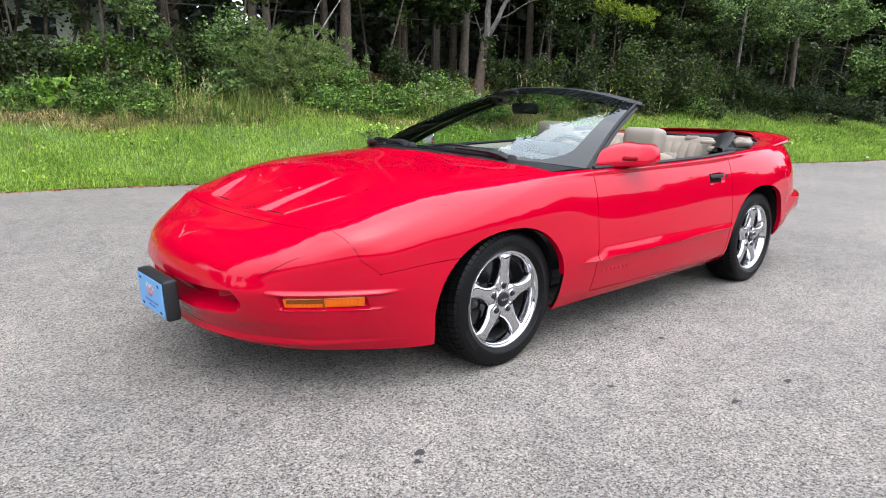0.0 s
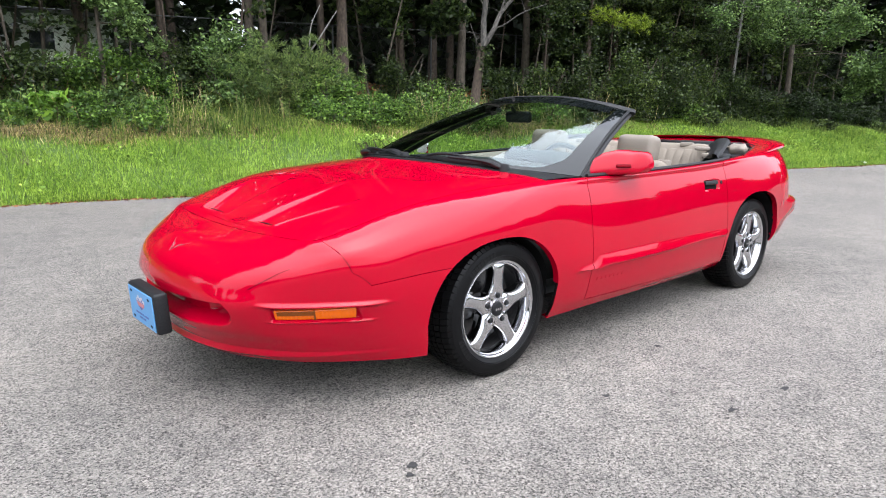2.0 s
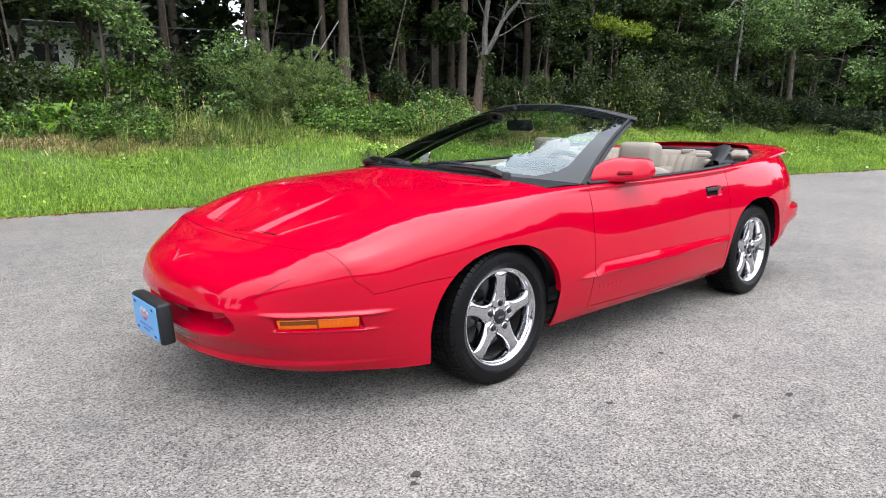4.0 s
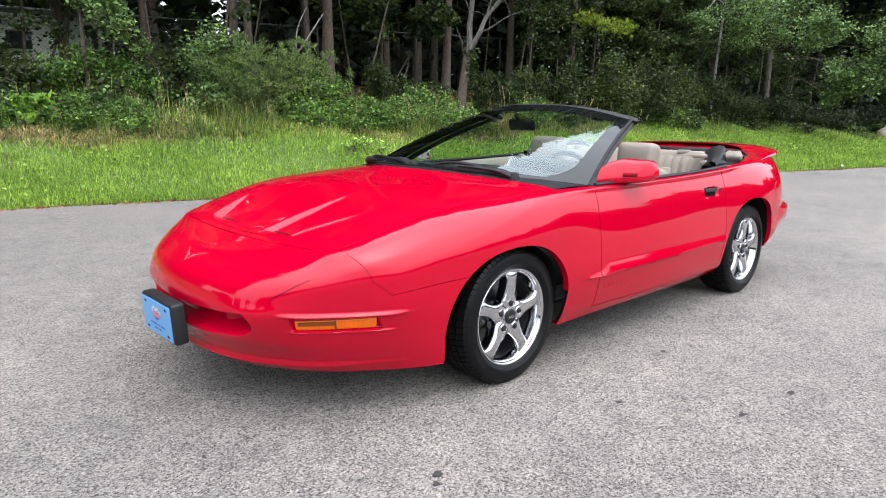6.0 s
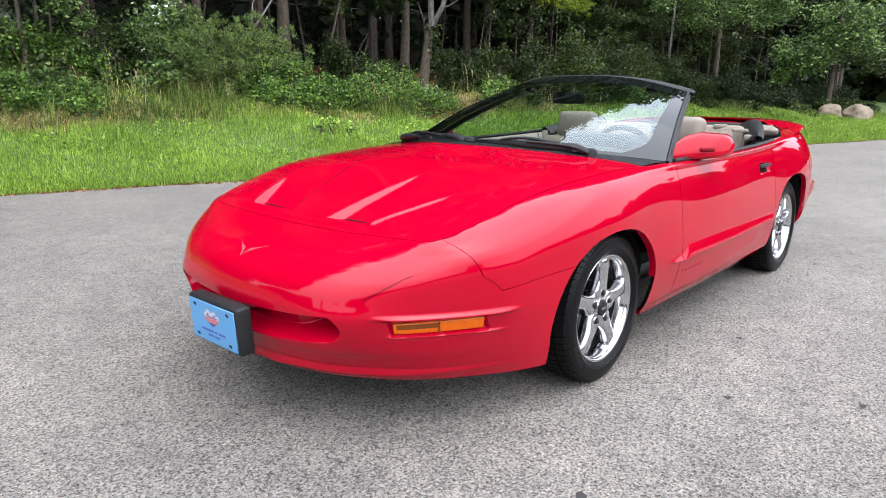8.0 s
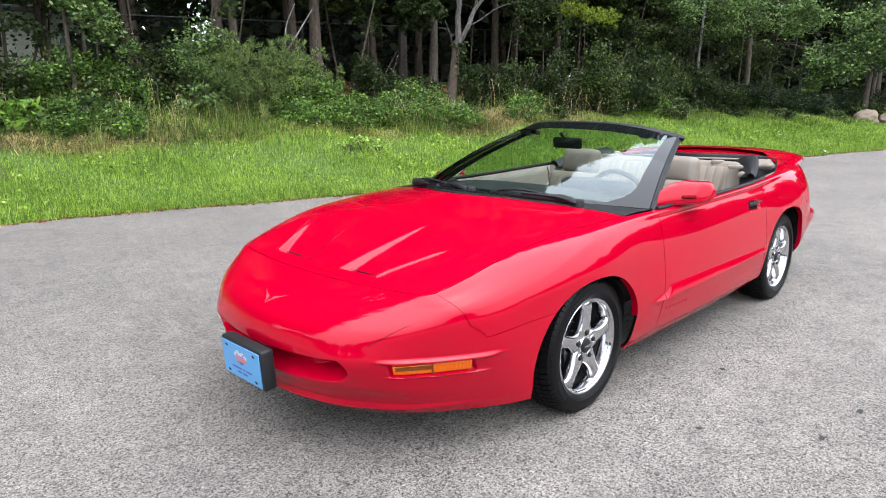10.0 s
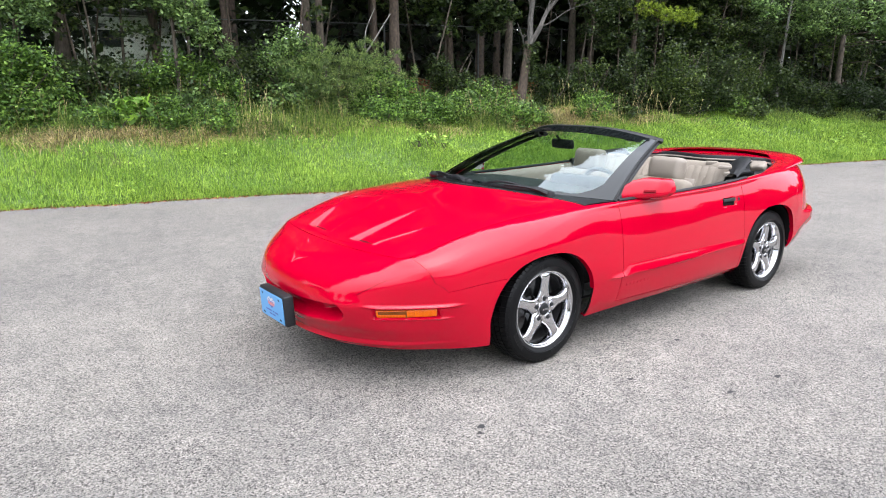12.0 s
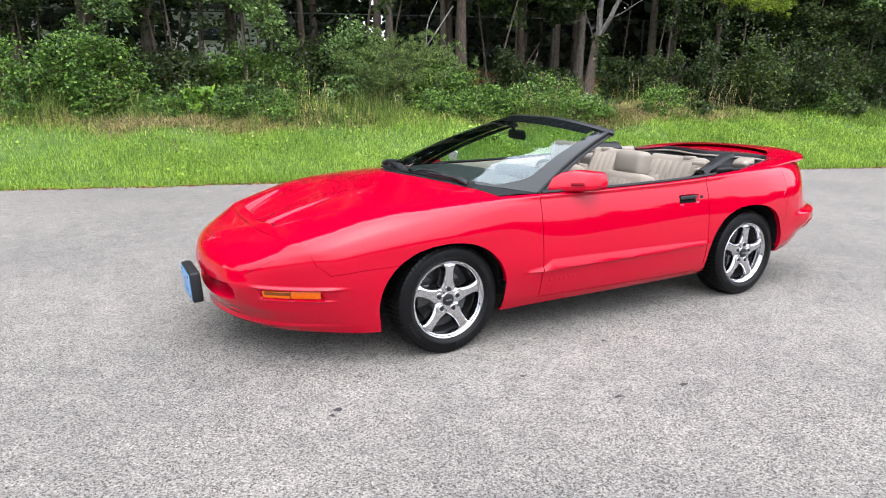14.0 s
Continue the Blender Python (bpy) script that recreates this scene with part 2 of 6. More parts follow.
def soil_material():
    m = material("bank_soil", (0.1, 0.13, 0.04), 0.95)
    a, b = tex(m, "ShaderNodeTexNoise", 1.1, 6), tex(m, "ShaderNodeTexNoise", 24, 5)
    green = ramp(m, b.outputs["Fac"], [(0.3, (0.0380, 0.0700, 0.0120)), (0.7, (0.0900, 0.1550, 0.0280))])
    earth = ramp(m, b.outputs["Fac"], [(0.3, (0.0525, 0.0338, 0.0210)), (0.7, (0.1050, 0.0750, 0.0488))])
    f = ramp(m, a.outputs["Fac"], [(0.62, (0, 0, 0)), (0.72, (1, 1, 1))])
    return shaded(m, mixed(m, f, green, earth), None, b.outputs["Fac"], 0.8, 0.04)


SOIL = soil_material()


# ---- mesh helpers ----
def raw_mesh(name, verts, faces, smooth=True):
    me = bpy.data.meshes.new(name)
    me.from_pydata([tuple(map(float, v)) for v in verts], [], [tuple(map(int, f)) for f in faces])
    me.validate()
    if smooth:
        me.shade_smooth()
    return me


def quads_mesh(name, corners):
    """A mesh of separate four-cornered leaves from an array of shape (n, 4, 3)."""
    n = len(corners)
    me = bpy.data.meshes.new(name)
    me.vertices.add(4 * n)
    me.vertices.foreach_set("co", np.ascontiguousarray(corners, dtype=np.float32).ravel())
    me.loops.add(4 * n)
    me.loops.foreach_set("vertex_index", np.arange(4 * n, dtype=np.int32))
    me.polygons.add(n)
    me.polygons.foreach_set("loop_start", np.arange(0, 4 * n, 4, dtype=np.int32))
    me.update(calc_edges=True)
    return me


def holder(name, place, label, category, group="", kind=""):
    ob = new(name)
    ob.location = place
    ob.empty_display_size = 0.1
    return tagged(ob, label, category, group, kind)


def base_of(ob):
    if ob.type == "MESH":
        return Vector()
    p = Vector(ob.location)
    while ob.parent:
        ob = ob.parent
        p += Vector(ob.location)
    return p


def child(name, me, mat, parent, label=""):
    """Links a mesh, given in world places, as one part under its thing."""
    ob = new(name, me)
    if mat is not None and not me.materials:
        me.materials.append(mat)
    if parent is not None:
        ob.parent = parent
        ob.matrix_parent_inverse = Matrix.Translation(-base_of(parent))
    return tagged(ob, label)


def part(name, bm, mat, parent, label="", smooth=True):
    me = bpy.data.meshes.new(name)
    bmesh.ops.recalc_face_normals(bm, faces=bm.faces)
    bm.to_mesh(me)
    bm.free()
    if smooth:
        me.shade_smooth()
        me.set_sharp_from_angle(angle=radians(38))
    return child(name, me, mat, parent, label)


def box_bm(size, m=None, bevel=0.01, seg=2):
    bm = bmesh.new()
    bmesh.ops.create_cube(bm, size=1.0)
    bmesh.ops.scale(bm, vec=size, verts=bm.verts)
    if bevel:
        bmesh.ops.bevel(bm, geom=bm.edges[:], offset=bevel, segments=seg, profile=0.5, affect="EDGES")
    if m is not None:
        bm.transform(m)
    return bm


def sweep_bm(points, radius, sides=8, flat=1.0, cap=True):
    """A tube along a line; radius a number or one for each point."""
    bm = bmesh.new()
    pts = [Vector(p) for p in points]
    rad = [float(r) for r in radius] if hasattr(radius, "__len__") else [float(radius)] * len(pts)
    rings = []
    for i, p in enumerate(pts):
        d = (pts[min(i + 1, len(pts) - 1)] - pts[max(i - 1, 0)]).normalized()
        a = d.cross(Vector((0, 0, 1)))
        a = a.normalized() if a.length > 1e-3 else Vector((1, 0, 0))
        b = a.cross(d).normalized()
        rings.append([bm.verts.new(p + rad[i] * (math.cos(k) * a + flat * math.sin(k) * b)) for k in np.linspace(0, 2 * math.pi, sides, endpoint=False).tolist()])
    for r, q in zip(rings, rings[1:]):
        for k in range(sides):
            bm.faces.new((r[k], r[(k + 1) % sides], q[(k + 1) % sides], q[k]))
    if cap:
        bm.faces.new(rings[0][::-1])
        bm.faces.new(rings[-1])
    return bm


def lathe_bm(profile, m, steps=64):
    """Turns (radius, offset) pairs round the local y axis."""
    bm = bmesh.new()
    rings = [[bm.verts.new(m @ Vector((r * math.cos(k), o, r * math.sin(k)))) for k in np.linspace(0, 2 * math.pi, steps, endpoint=False)] for r, o in profile]
    for r, q in zip(rings, rings[1:]):
        for k in range(steps):
            bm.faces.new((r[k], r[(k + 1) % steps], q[(k + 1) % steps], q[k]))
    return bm


def smoothstep(a, b, x):
    t = np.clip((np.asarray(x, float) - a) / (b - a), 0, 1)
    return t * t * (3 - 2 * t)


def spline(knots, n):
    """A smooth line through the knots, n points."""
    k = np.array(knots, float)
    d = np.r_[0, np.cumsum(np.linalg.norm(np.diff(k, axis=0), axis=1))]
    g = np.gradient(k, d, axis=0)
    t = np.linspace(0, d[-1], n)
    i = np.clip(np.searchsorted(d, t, side="right") - 1, 0, len(d) - 2)
    h = d[i + 1] - d[i]
    s = ((t - d[i]) / h)[:, None]
    h = h[:, None]
    return (2 * s**3 - 3 * s**2 + 1) * k[i] + (s**3 - 2 * s**2 + s) * h * g[i] + (3 * s**2 - 2 * s**3) * k[i + 1] + (s**3 - s**2) * h * g[i + 1]


# ---- ground: lot, verge and bank ----
EDGE, ALONG, OUT = Vector((0, 6.95, 0)), Vector((0.9756, -0.2195, 0)), Vector((0.2195, 0.9756, 0))
BANK_S = [-500, 0, 0.4, 1, 2, 3, 4, 5, 6, 8, 10, 20, 60, 500]
BANK_Z = [-0.03, -0.03, 0.05, 0.17, 0.42, 0.74, 1.02, 1.25, 1.45, 1.8, 2.05, 2.6, 3.2, 4.0]


def bank(a, s):
    """The ground's height at a metres along the verge and s metres out from it."""
    a, s = np.asarray(a, float), np.asarray(s, float)
    z = np.interp(s, BANK_S, BANK_Z)
    fade = smoothstep(0.2, 2.5, s)
    far = 1 - 0.45 * smoothstep(16, 30, a) * smoothstep(0.5, 4, s)
    return z * far + fade * (0.07 * np.sin(a * 0.9 + 1.3 * s) + 0.05 * np.sin(2.3 * a - s) + 0.03 * np.sin(5.1 * a + 2.7 * s))


def spot(a, s, lift=0.0):
    p = EDGE + float(a) * ALONG + float(s) * OUT
    return Vector((p.x, p.y, float(bank(a, s)) + lift))


def places(a, s, lift=0.0):
    a, s = np.asarray(a, float), np.asarray(s, float)
    p = np.array(EDGE) + a[:, None] * np.array(ALONG) + s[:, None] * np.array(OUT)
    p[:, 2] = bank(a, s) + lift
    return p


def sheet(name, aa, ss, zf, mat, kind="structure", label="", category=""):
    a, s = np.meshgrid(aa, ss, indexing="ij")
    p = np.array(EDGE) + a[..., None] * np.array(ALONG) + s[..., None] * np.array(OUT)
    p[..., 2] = zf(a, s)
    n, m = a.shape
    idx = np.arange(n * m).reshape(n, m)
    f = np.stack([idx[:-1, :-1], idx[1:, :-1], idx[1:, 1:], idx[:-1, 1:]], -1).reshape(-1, 4)
    ob = child(name, raw_mesh(name, p.reshape(-1, 3), f), mat, None)
    return tagged(ob, label, category, kind=kind)


aa = np.r_[-500, -200, -80, -40, np.arange(-24, 46, 0.35), 60, 100, 250, 500]
ss = np.r_[-500, -120, -40, -10, -1, 0.0, np.arange(0.12, 12, 0.3), 14, 18, 24, 40, 80, 200, 500]
sheet("ground", aa, ss, bank, SOIL, label="grassy earth bank rising from the paved lot", category="ground")
edge_wave = lambda a: 0.05 * np.sin(1.7 * a) + 0.04 * np.sin(4.1 * a + 1) + 0.02 * np.sin(11 * a)
aa2 = np.r_[-130, -50, np.arange(-24, 40, 0.2), 60, 150]
lot_s = np.r_[-72, -30, -12, -4, -1, -0.4, 0.0]
sheet("pavement", aa2, lot_s, lambda a, s: 0 * a, ASPHALT, label="worn light grey asphalt lot with fine aggregate", category="pavement")

rng = np.random.default_rng(7)


def blades(a, s, length, width, lean=0.35, lift=0.0, taper=0.12):
    """Upright grass blades: two stacked quads each, bending over."""
    n = len(a)
    root = places(a, s, lift)
    turn = rng.uniform(0, 2 * np.pi, n)
    side = np.stack([np.cos(turn), np.sin(turn), 0 * turn], -1)
    tip = rng.normal(0, lean, (n, 2))
    L, W = np.broadcast_to(length, n)[:, None], np.broadcast_to(width, n)[:, None]
    mid = root + L * 0.55 * np.stack([tip[:, 0] * 0.45, tip[:, 1] * 0.45, np.ones(n)], -1)
    top = root + L * np.stack([tip[:, 0], tip[:, 1], 1 - 0.35 * (tip**2).sum(1).clip(0, 1.5)], -1)
    low = np.stack([root - side * W / 2, root + side * W / 2, mid + side * W * 0.42, mid - side * W * 0.42], 1)
    high = np.stack([mid - side * W * 0.42, mid + side * W * 0.42, top + side * W * taper, top - side * W * taper], 1)
    return np.stack([low, high], 1).reshape(-1, 4, 3)


def stuff(name, corners, mat, label, category):
    return tagged(child(name, quads_mesh(name, corners), mat, None), label, category, kind="stuff")


def patchy(a, s, f=0.7):
    return np.sin(a * f + 2.1 * np.sin(s * 1.3)) + np.sin(a * f * 2.7 + s * 1.9 + 1)


# worn edge of the turf over the asphalt
n = 5200
a = rng.uniform(-9, 32, n)
s = edge_wave(a) - 0.02 + rng.normal(0, 0.05, n)
q = places(a, s, 0)
q[:, 2] = np.maximum(q[:, 2], 0) + 0.008
n = 16000
a = rng.uniform(-9, 32, n)
s = edge_wave(a) - 0.03 + rng.uniform(0, 0.3, n)
turf = blades(a, s, rng.uniform(0.04, 0.11, n), rng.uniform(0.008, 0.014, n), 0.8, 0.0)
stuff("turf_edge", turf, GRASS, "ragged grass creeping over the asphalt's edge", "grass")
# mown lawn
n = 165000
a, s = rng.uniform(-9, 32, n), rng.beta(1.0, 1.25, n) * 4.2 + edge_wave(rng.uniform(-9, 32, n)) + 0.02
keep = (a > -8 + 0.2 * s)
a, s = a[keep], s[keep]
stuff("lawn", blades(a, s, rng.uniform(0.07, 0.19, len(a)) * (1 + 0.25 * patchy(a, s)).clip(0.6, 1.6), rng.uniform(0.005, 0.0105, len(a)) * (1 + a.clip(0, 30) / 20), 0.5), GRASS, "thick green mown grass on the verge", "grass")
# tall weeds under the trees
n = 96000
a, s = rng.uniform(-9, 34, n), 2.9 + rng.beta(1.3, 3.2, n) * 4.5
keep = patchy(a, s, 1.3) > rng.uniform(-1.7, 1.5, n) + 0.9 * smoothstep(4, 6, a) * (1 - smoothstep(20, 24, a))
a, s = a[keep], s[keep]
stuff("tall_grass", blades(a, s, rng.uniform(0.15, 0.6, len(a)) * (1 - 0.4 * smoothstep(9, 13, a)) * (0.5 + 0.55 * smoothstep(-0.6, 0.9, patchy(a, s, 3.1))), rng.uniform(0.006, 0.014, len(a)), 0.22), WEED, "tall seeding grass and weeds along the wood's edge", "tall grass")
# pale seed heads standing out of the tall grass
n = 1500
a, s = rng.uniform(-9, 15, n), 3.1 + rng.beta(1.2, 2.4, n) * 2.6
keep = patchy(a, s, 1.3) > rng.uniform(-0.6, 1.8, n)
a, s = a[keep], s[keep]
stuff("seed_grass", blades(a, s, rng.uniform(0.4, 0.9, len(a)), rng.uniform(0.004, 0.008, len(a)), 0.14, taper=0.6), STRAW, "pale dry seed heads above the tall grass", "tall grass")
# dry patches
n = 7000
a = np.concatenate([rng.normal(c, w, k) for c, w, k in ((-1.3, 0.5, 3000), (0.2, 0.4, 1900), (1.6, 0.5, 1700), (8.8, 0.7, 5200), (10.2, 0.75, 4800), (4.6, 0.6, 700), (-2.6, 0.5, 2200), (3.0, 0.5, 500), (6.3, 0.6, 700), (-4.4, 0.5, 1800))])
s = 3.35 + rng.normal(0, 0.28, len(a)) + 0.35 * (a > 7)
stuff("dry_grass", blades(a, s, rng.uniform(0.08, 0.24, len(a)), rng.uniform(0.008, 0.018, len(a)), 1.1), STRAW, "flattened straw-coloured dry grass on the bank", "dry grass")
slope = np.random.default_rng(31)
a = np.concatenate([slope.normal(c, w, k) for c, w, k in ((8.9, 0.9, 3000), (11.0, 1.0, 2600), (13.0, 0.9, 900), (-1.6, 0.3, 900))])
s = np.where(a < 5, 3.0, 3.75) + slope.normal(0, 0.33, len(a))
stuff("dry_grass", blades(a, s, slope.uniform(0.1, 0.28, len(a)), slope.uniform(0.008, 0.018, len(a)), 1.0), STRAW, "straw-coloured dry grass on the slope below the forked tree", "dry grass")


def leaves(centres, size, flat=0.6, stretch=1.7):
    """Leaf blades at the given centres, turned at random."""
    n = len(centres)
    d = rng.normal(0, 1, (n, 3))
    d[:, 2] *= flat
    d /= np.linalg.norm(d, axis=1)[:, None]
    e = np.cross(d, rng.normal(0, 1, (n, 3)))
    e /= np.linalg.norm(e, axis=1)[:, None] + 1e-9
    z = np.cross(d, e)
    w = np.broadcast_to(size, n)[:, None] * 0.5
    return np.stack([centres - d * w * stretch, centres + e * w + z * w * 0.2, centres + d * w * stretch, centres - e * w + z * w * 0.2], 1)


def clump(centre, radii, count, twigs=14, spread=0.34):
    """Points gathered on twigs through an uneven volume."""
    k = rng.normal(0, 1, (twigs, 3))
    k /= np.linalg.norm(k, axis=1)[:, None]
    k *= rng.uniform(0.35, 1.0, twigs)[:, None] ** 0.5
    pick = rng.integers(0, twigs, count)
    p = k[pick] * rng.uniform(0.55, 1.05, count)[:, None] + rng.normal(0, spread * 0.5, (count, 3)) * rng.uniform(0.5, 1.0, twigs)[pick][:, None]
    return np.array(centre) + p * np.array(radii)


stuff("edge_litter", leaves(q, rng.uniform(0.012, 0.035, len(q)), 0.25), LITTER, "small brown leaves along the asphalt's edge", "leaf litter")
litter_a, litter_s = rng.uniform(-4, 15, 9000), rng.uniform(4.6, 10.5, 9000)
stuff("leaf_litter", leaves(places(litter_a, litter_s, 0.03), rng.uniform(0.04, 0.09, 9000), 0.3), LITTER, "reddish brown dead leaves on the wood's floor", "leaf litter")
n = 15000
a, s = rng.uniform(-9, 34, n), rng.uniform(0.3, 4.6, n)
keep = patchy(a, s, 1.1) > 0.5
stuff("broadleaf_weeds", leaves(places(a[keep], s[keep], rng.uniform(0.06, 0.16, keep.sum())), rng.uniform(0.025, 0.05, keep.sum()), 0.3), GRASS, "low broad-leaved weeds scattered through the grass", "weeds")


# ---- trees and shrubs ----
def trunk_line(base, height, lean=(0, 0), bend=0.15, n=9):
    t = np.linspace(0, 1, n)
    w = rng.normal(0, 1, 4)
    x = lean[0] * t + bend * (np.sin(2.1 * t + w[0]) - math.sin(w[0])) * 0.6
    y = lean[1] * t + bend * (np.sin(1.7 * t + w[1]) - math.sin(w[1])) * 0.6
    return np.stack([base[0] + x, base[1] + y, base[2] - 0.15 + (height + 0.15) * t], -1)


def tree(name, a, s, height, radius, bark, label, lean=(0, 0), crown=None, leaf=None, leaf_size=0.11, count=3500, crown_from=0.35, wide=2.0, limbs=5, bare=2, droop=0.0, sprays=()):
    base = spot(a, s)
    ob = holder(name, base, label, "tree", "trees of the wood's edge")
    line = trunk_line(base, height, lean)
    t = np.linspace(0, 1, len(line))
    rad = radius * (1 - 0.78 * t) * (1 + 0.35 * np.exp(-t * 18))
    part("trunk", sweep_bm(line, rad, 10), bark, ob)
    at = lambda h: np.array([np.interp(h, t, line[:, k]) for k in range(3)])
    twig_ends = []
    for i in range(limbs + bare):
        h = rng.uniform(0.16, 0.34) if i >= limbs else rng.uniform(crown_from, 0.93)
        root = at(h)
        ang = rng.uniform(0, 2 * np.pi)
        reach = wide * rng.uniform(0.5, 0.95) * (1.15 - h) if i < limbs else rng.uniform(0.5, 1.3)
        tip = root + [reach * math.cos(ang), reach * math.sin(ang), reach * rng.uniform(-0.1, 0.7)]
        mid = (root + tip) / 2 + rng.normal(0, 0.08, 3) + [0, 0, 0.1]
        r0 = radius * (0.34 if i < limbs else 0.13)
        part("limb", sweep_bm(spline([root, mid, tip], 7), np.linspace(r0, r0 * 0.2, 7), 6), bark, ob)
        if i < limbs:
            twig_ends.append(tip)
    if leaf is not None:
        pts = []
        share = count // (len(twig_ends) + 2)
        for e in twig_ends:
            r = wide * rng.uniform(0.32, 0.5)
            pts.append(clump(e - np.array([0, 0, droop]), (r, r, r * 0.62), share))
        top = at(0.9)
        pts.append(clump(top, (wide * 0.7, wide * 0.7, height * 0.16), share * 2, 22))
        for (da, ds, z, r, k) in sprays:
            p = EDGE + (a + da) * ALONG + (s + ds) * OUT
            end = np.array([p.x, p.y, z])
            root = at(min(0.95, max(0.15, (z + 0.9 - base.z) / height)))
            part("limb", sweep_bm(spline([root, (root + end) / 2 + [0, 0, 0.35], end], 8), np.linspace(0.018, 0.006, 8), 6), bark, ob)
            pts.append(clump(end, (r, r, r * 0.8), k, 26, 0.4))
        child("crown", quads_mesh("crown", leaves(np.concatenate(pts), rng.uniform(0.7, 1.3, sum(map(len, pts))) * leaf_size)), leaf, ob)
    return ob


def shrub(name, a, s, size, count, leaf, label, leaf_size=0.07, lift=0.5, stretch=1.6, twigs=26, stems=6):
    base = spot(a, s)
    ob = holder(name, base, label, "shrub", "shrubs along the wood's edge")
    rx, ry, rz = size
    for i in range(stems):
        ang = rng.uniform(0, 2 * np.pi)
        tip = np.array(base) + [0.7 * rx * math.cos(ang), 0.7 * ry * math.sin(ang), rz * rng.uniform(0.9, 1.5)]
        part("stem", sweep_bm(spline([np.array(base) + [0, 0, -0.1], (np.array(base) + tip) / 2 + rng.normal(0, 0.06, 3), tip], 6), np.linspace(0.022, 0.006, 6), 5), BARK_GREY, ob)
    p = clump(np.array(base) + [0, 0, rz * lift * 2 * 0.5 + 0.1], (rx, ry, rz), count, twigs, 0.33)
    p[:, 2] = np.maximum(p[:, 2], base.z + 0.03)
    child("foliage", quads_mesh("foliage", leaves(p, rng.uniform(0.7, 1.3, count) * leaf_size, 0.6, stretch)), leaf, ob)
    return ob


# the trunks that stand in view: along, out, height, radius, bark, lean
TALL = "tall pine with a rough brown trunk and dark crown"
FRONT_PINES = [(6.27, 6.6, 13, 0.16, BARK, (0.1, 0)), (6.0, 7.2, 12, 0.09, BARK, (-0.5, 0.2)), (4.25, 8.0, 13, 0.13, BARK_GREY, (0, 0)), (4.55, 7.6, 12, 0.12, BARK_GREY, (0.2, 0)), (8.63, 8.0, 12, 0.12, BARK, (0.1, 0.2)), (10.4, 9.5, 14, 0.15, BARK, (0, 0)), (10.0, 7.0, 13, 0.13, BARK_GREY, (0.3, 0)), (13.3, 8.4, 13, 0.14, BARK_GREY, (0.5, 0)), (13.7, 8.0, 12, 0.13, BARK_GREY, (0.9, 0)), (15.6, 8.6, 11, 0.1, BARK, (2.6, 0)), (0.43, 7.0, 12, 0.12, BARK, (0, 0)), (-1.6, 7.2, 13, 0.16, BARK_GREY, (-0.2, 0)), (-4.4, 7.0, 13, 0.17, BARK, (0.2, 0))]
BACK_PINES = [(2.3, 9.0, 12, 0.1, BARK, (0, 0.3)), (-2.7, 6.6, 12, 0.2, BARK_GREY, (-0.9, 0)), (17.8, 8.4, 12, 0.12, BARK, (1.2, 0)), (20.5, 8.0, 13, 0.15, BARK, (0, 0)), (11.9, 11, 13, 0.14, BARK, (0, 0)), (7.4, 11.5, 13, 0.15, BARK, (0, 0)), (2.9, 12.0, 13, 0.14, BARK, (0, 0)), (16.3, 12, 13, 0.15, BARK, (0, 0)), (24.0, 9.0, 13, 0.16, BARK, (0, 0)), (28.0, 9.0, 12, 0.16, BARK, (0, 0)), (32.5, 5.6, 9, 0.12, BARK_GREY, (0.9, 0)), (36.0, 7.0, 12, 0.16, BARK, (0, 0)), (-7.5, 8.0, 13, 0.16, BARK, (0, 0)), (-11, 7.0, 12, 0.16, BARK, (0, 0))]
for a_, s_, h_, r_, bark_, lean_ in FRONT_PINES + BACK_PINES:
    lean_ = (lean_[0] + rng.normal(0, 0.55), lean_[1] + rng.normal(0, 0.3))
    low = tuple((rng.uniform(-1.3, 1.3), rng.uniform(-1.6, 0.2), float(bank(a_, s_)) + rng.uniform(2.2, 4.2), rng.uniform(0.4, 0.8), 1000) for _ in range(2))
    tree("pine_tree", a_, s_, h_ * 1.3, r_ * 0.88, bark_, TALL, lean_, leaf=LEAF_WOOD, leaf_size=0.085, count=6400, crown_from=0.62 if -1 < a_ < 5 else 0.28, wide=3.0, limbs=8, sprays=() if -1 < a_ < 5 else low)

# the forked grey tree with ivy at its foot
fork_tree = holder("forked_tree", spot(9.15, 4.8), "grey forked tree with bare limbs and ivy on its trunk", "tree", "trees of the wood's edge")
at_fork = lambda a, z, s=4.8: np.array([*(EDGE + a * ALONG + s * OUT)[:2], z])
part("trunk", sweep_bm(spline([at_fork(9.1, float(bank(9.1, 4.8)) - 0.1), at_fork(9.22, 1.9), at_fork(9.37, 2.99)], 12), np.linspace(0.135, 0.105, 12), 12), BARK, fork_tree)
fork_limbs = [([(9.37, 2.9), (9.6, 3.35), (9.9, 3.75), (10.35, 4.3), (11.1, 5.3)], 0.07), ([(9.36, 2.9), (9.42, 3.55), (9.5, 4.25), (9.55, 5.2), (9.4, 6.8)], 0.085), ([(9.3, 2.85), (9.15, 3.1), (8.95, 3.45)], 0.025), ([(9.62, 3.35), (9.9, 3.45), (10.6, 3.85), (11.3, 4.1)], 0.02), ([(9.95, 3.8), (10.1, 4.3), (10.2, 5.0)], 0.03), ([(9.45, 3.9), (9.2, 4.3), (8.8, 4.7)], 0.022), ([(10.3, 4.25), (10.9, 4.3), (11.5, 4.35)], 0.016), ([(9.5, 4.3), (9.9, 4.6), (10.4, 4.75)], 0.02)]
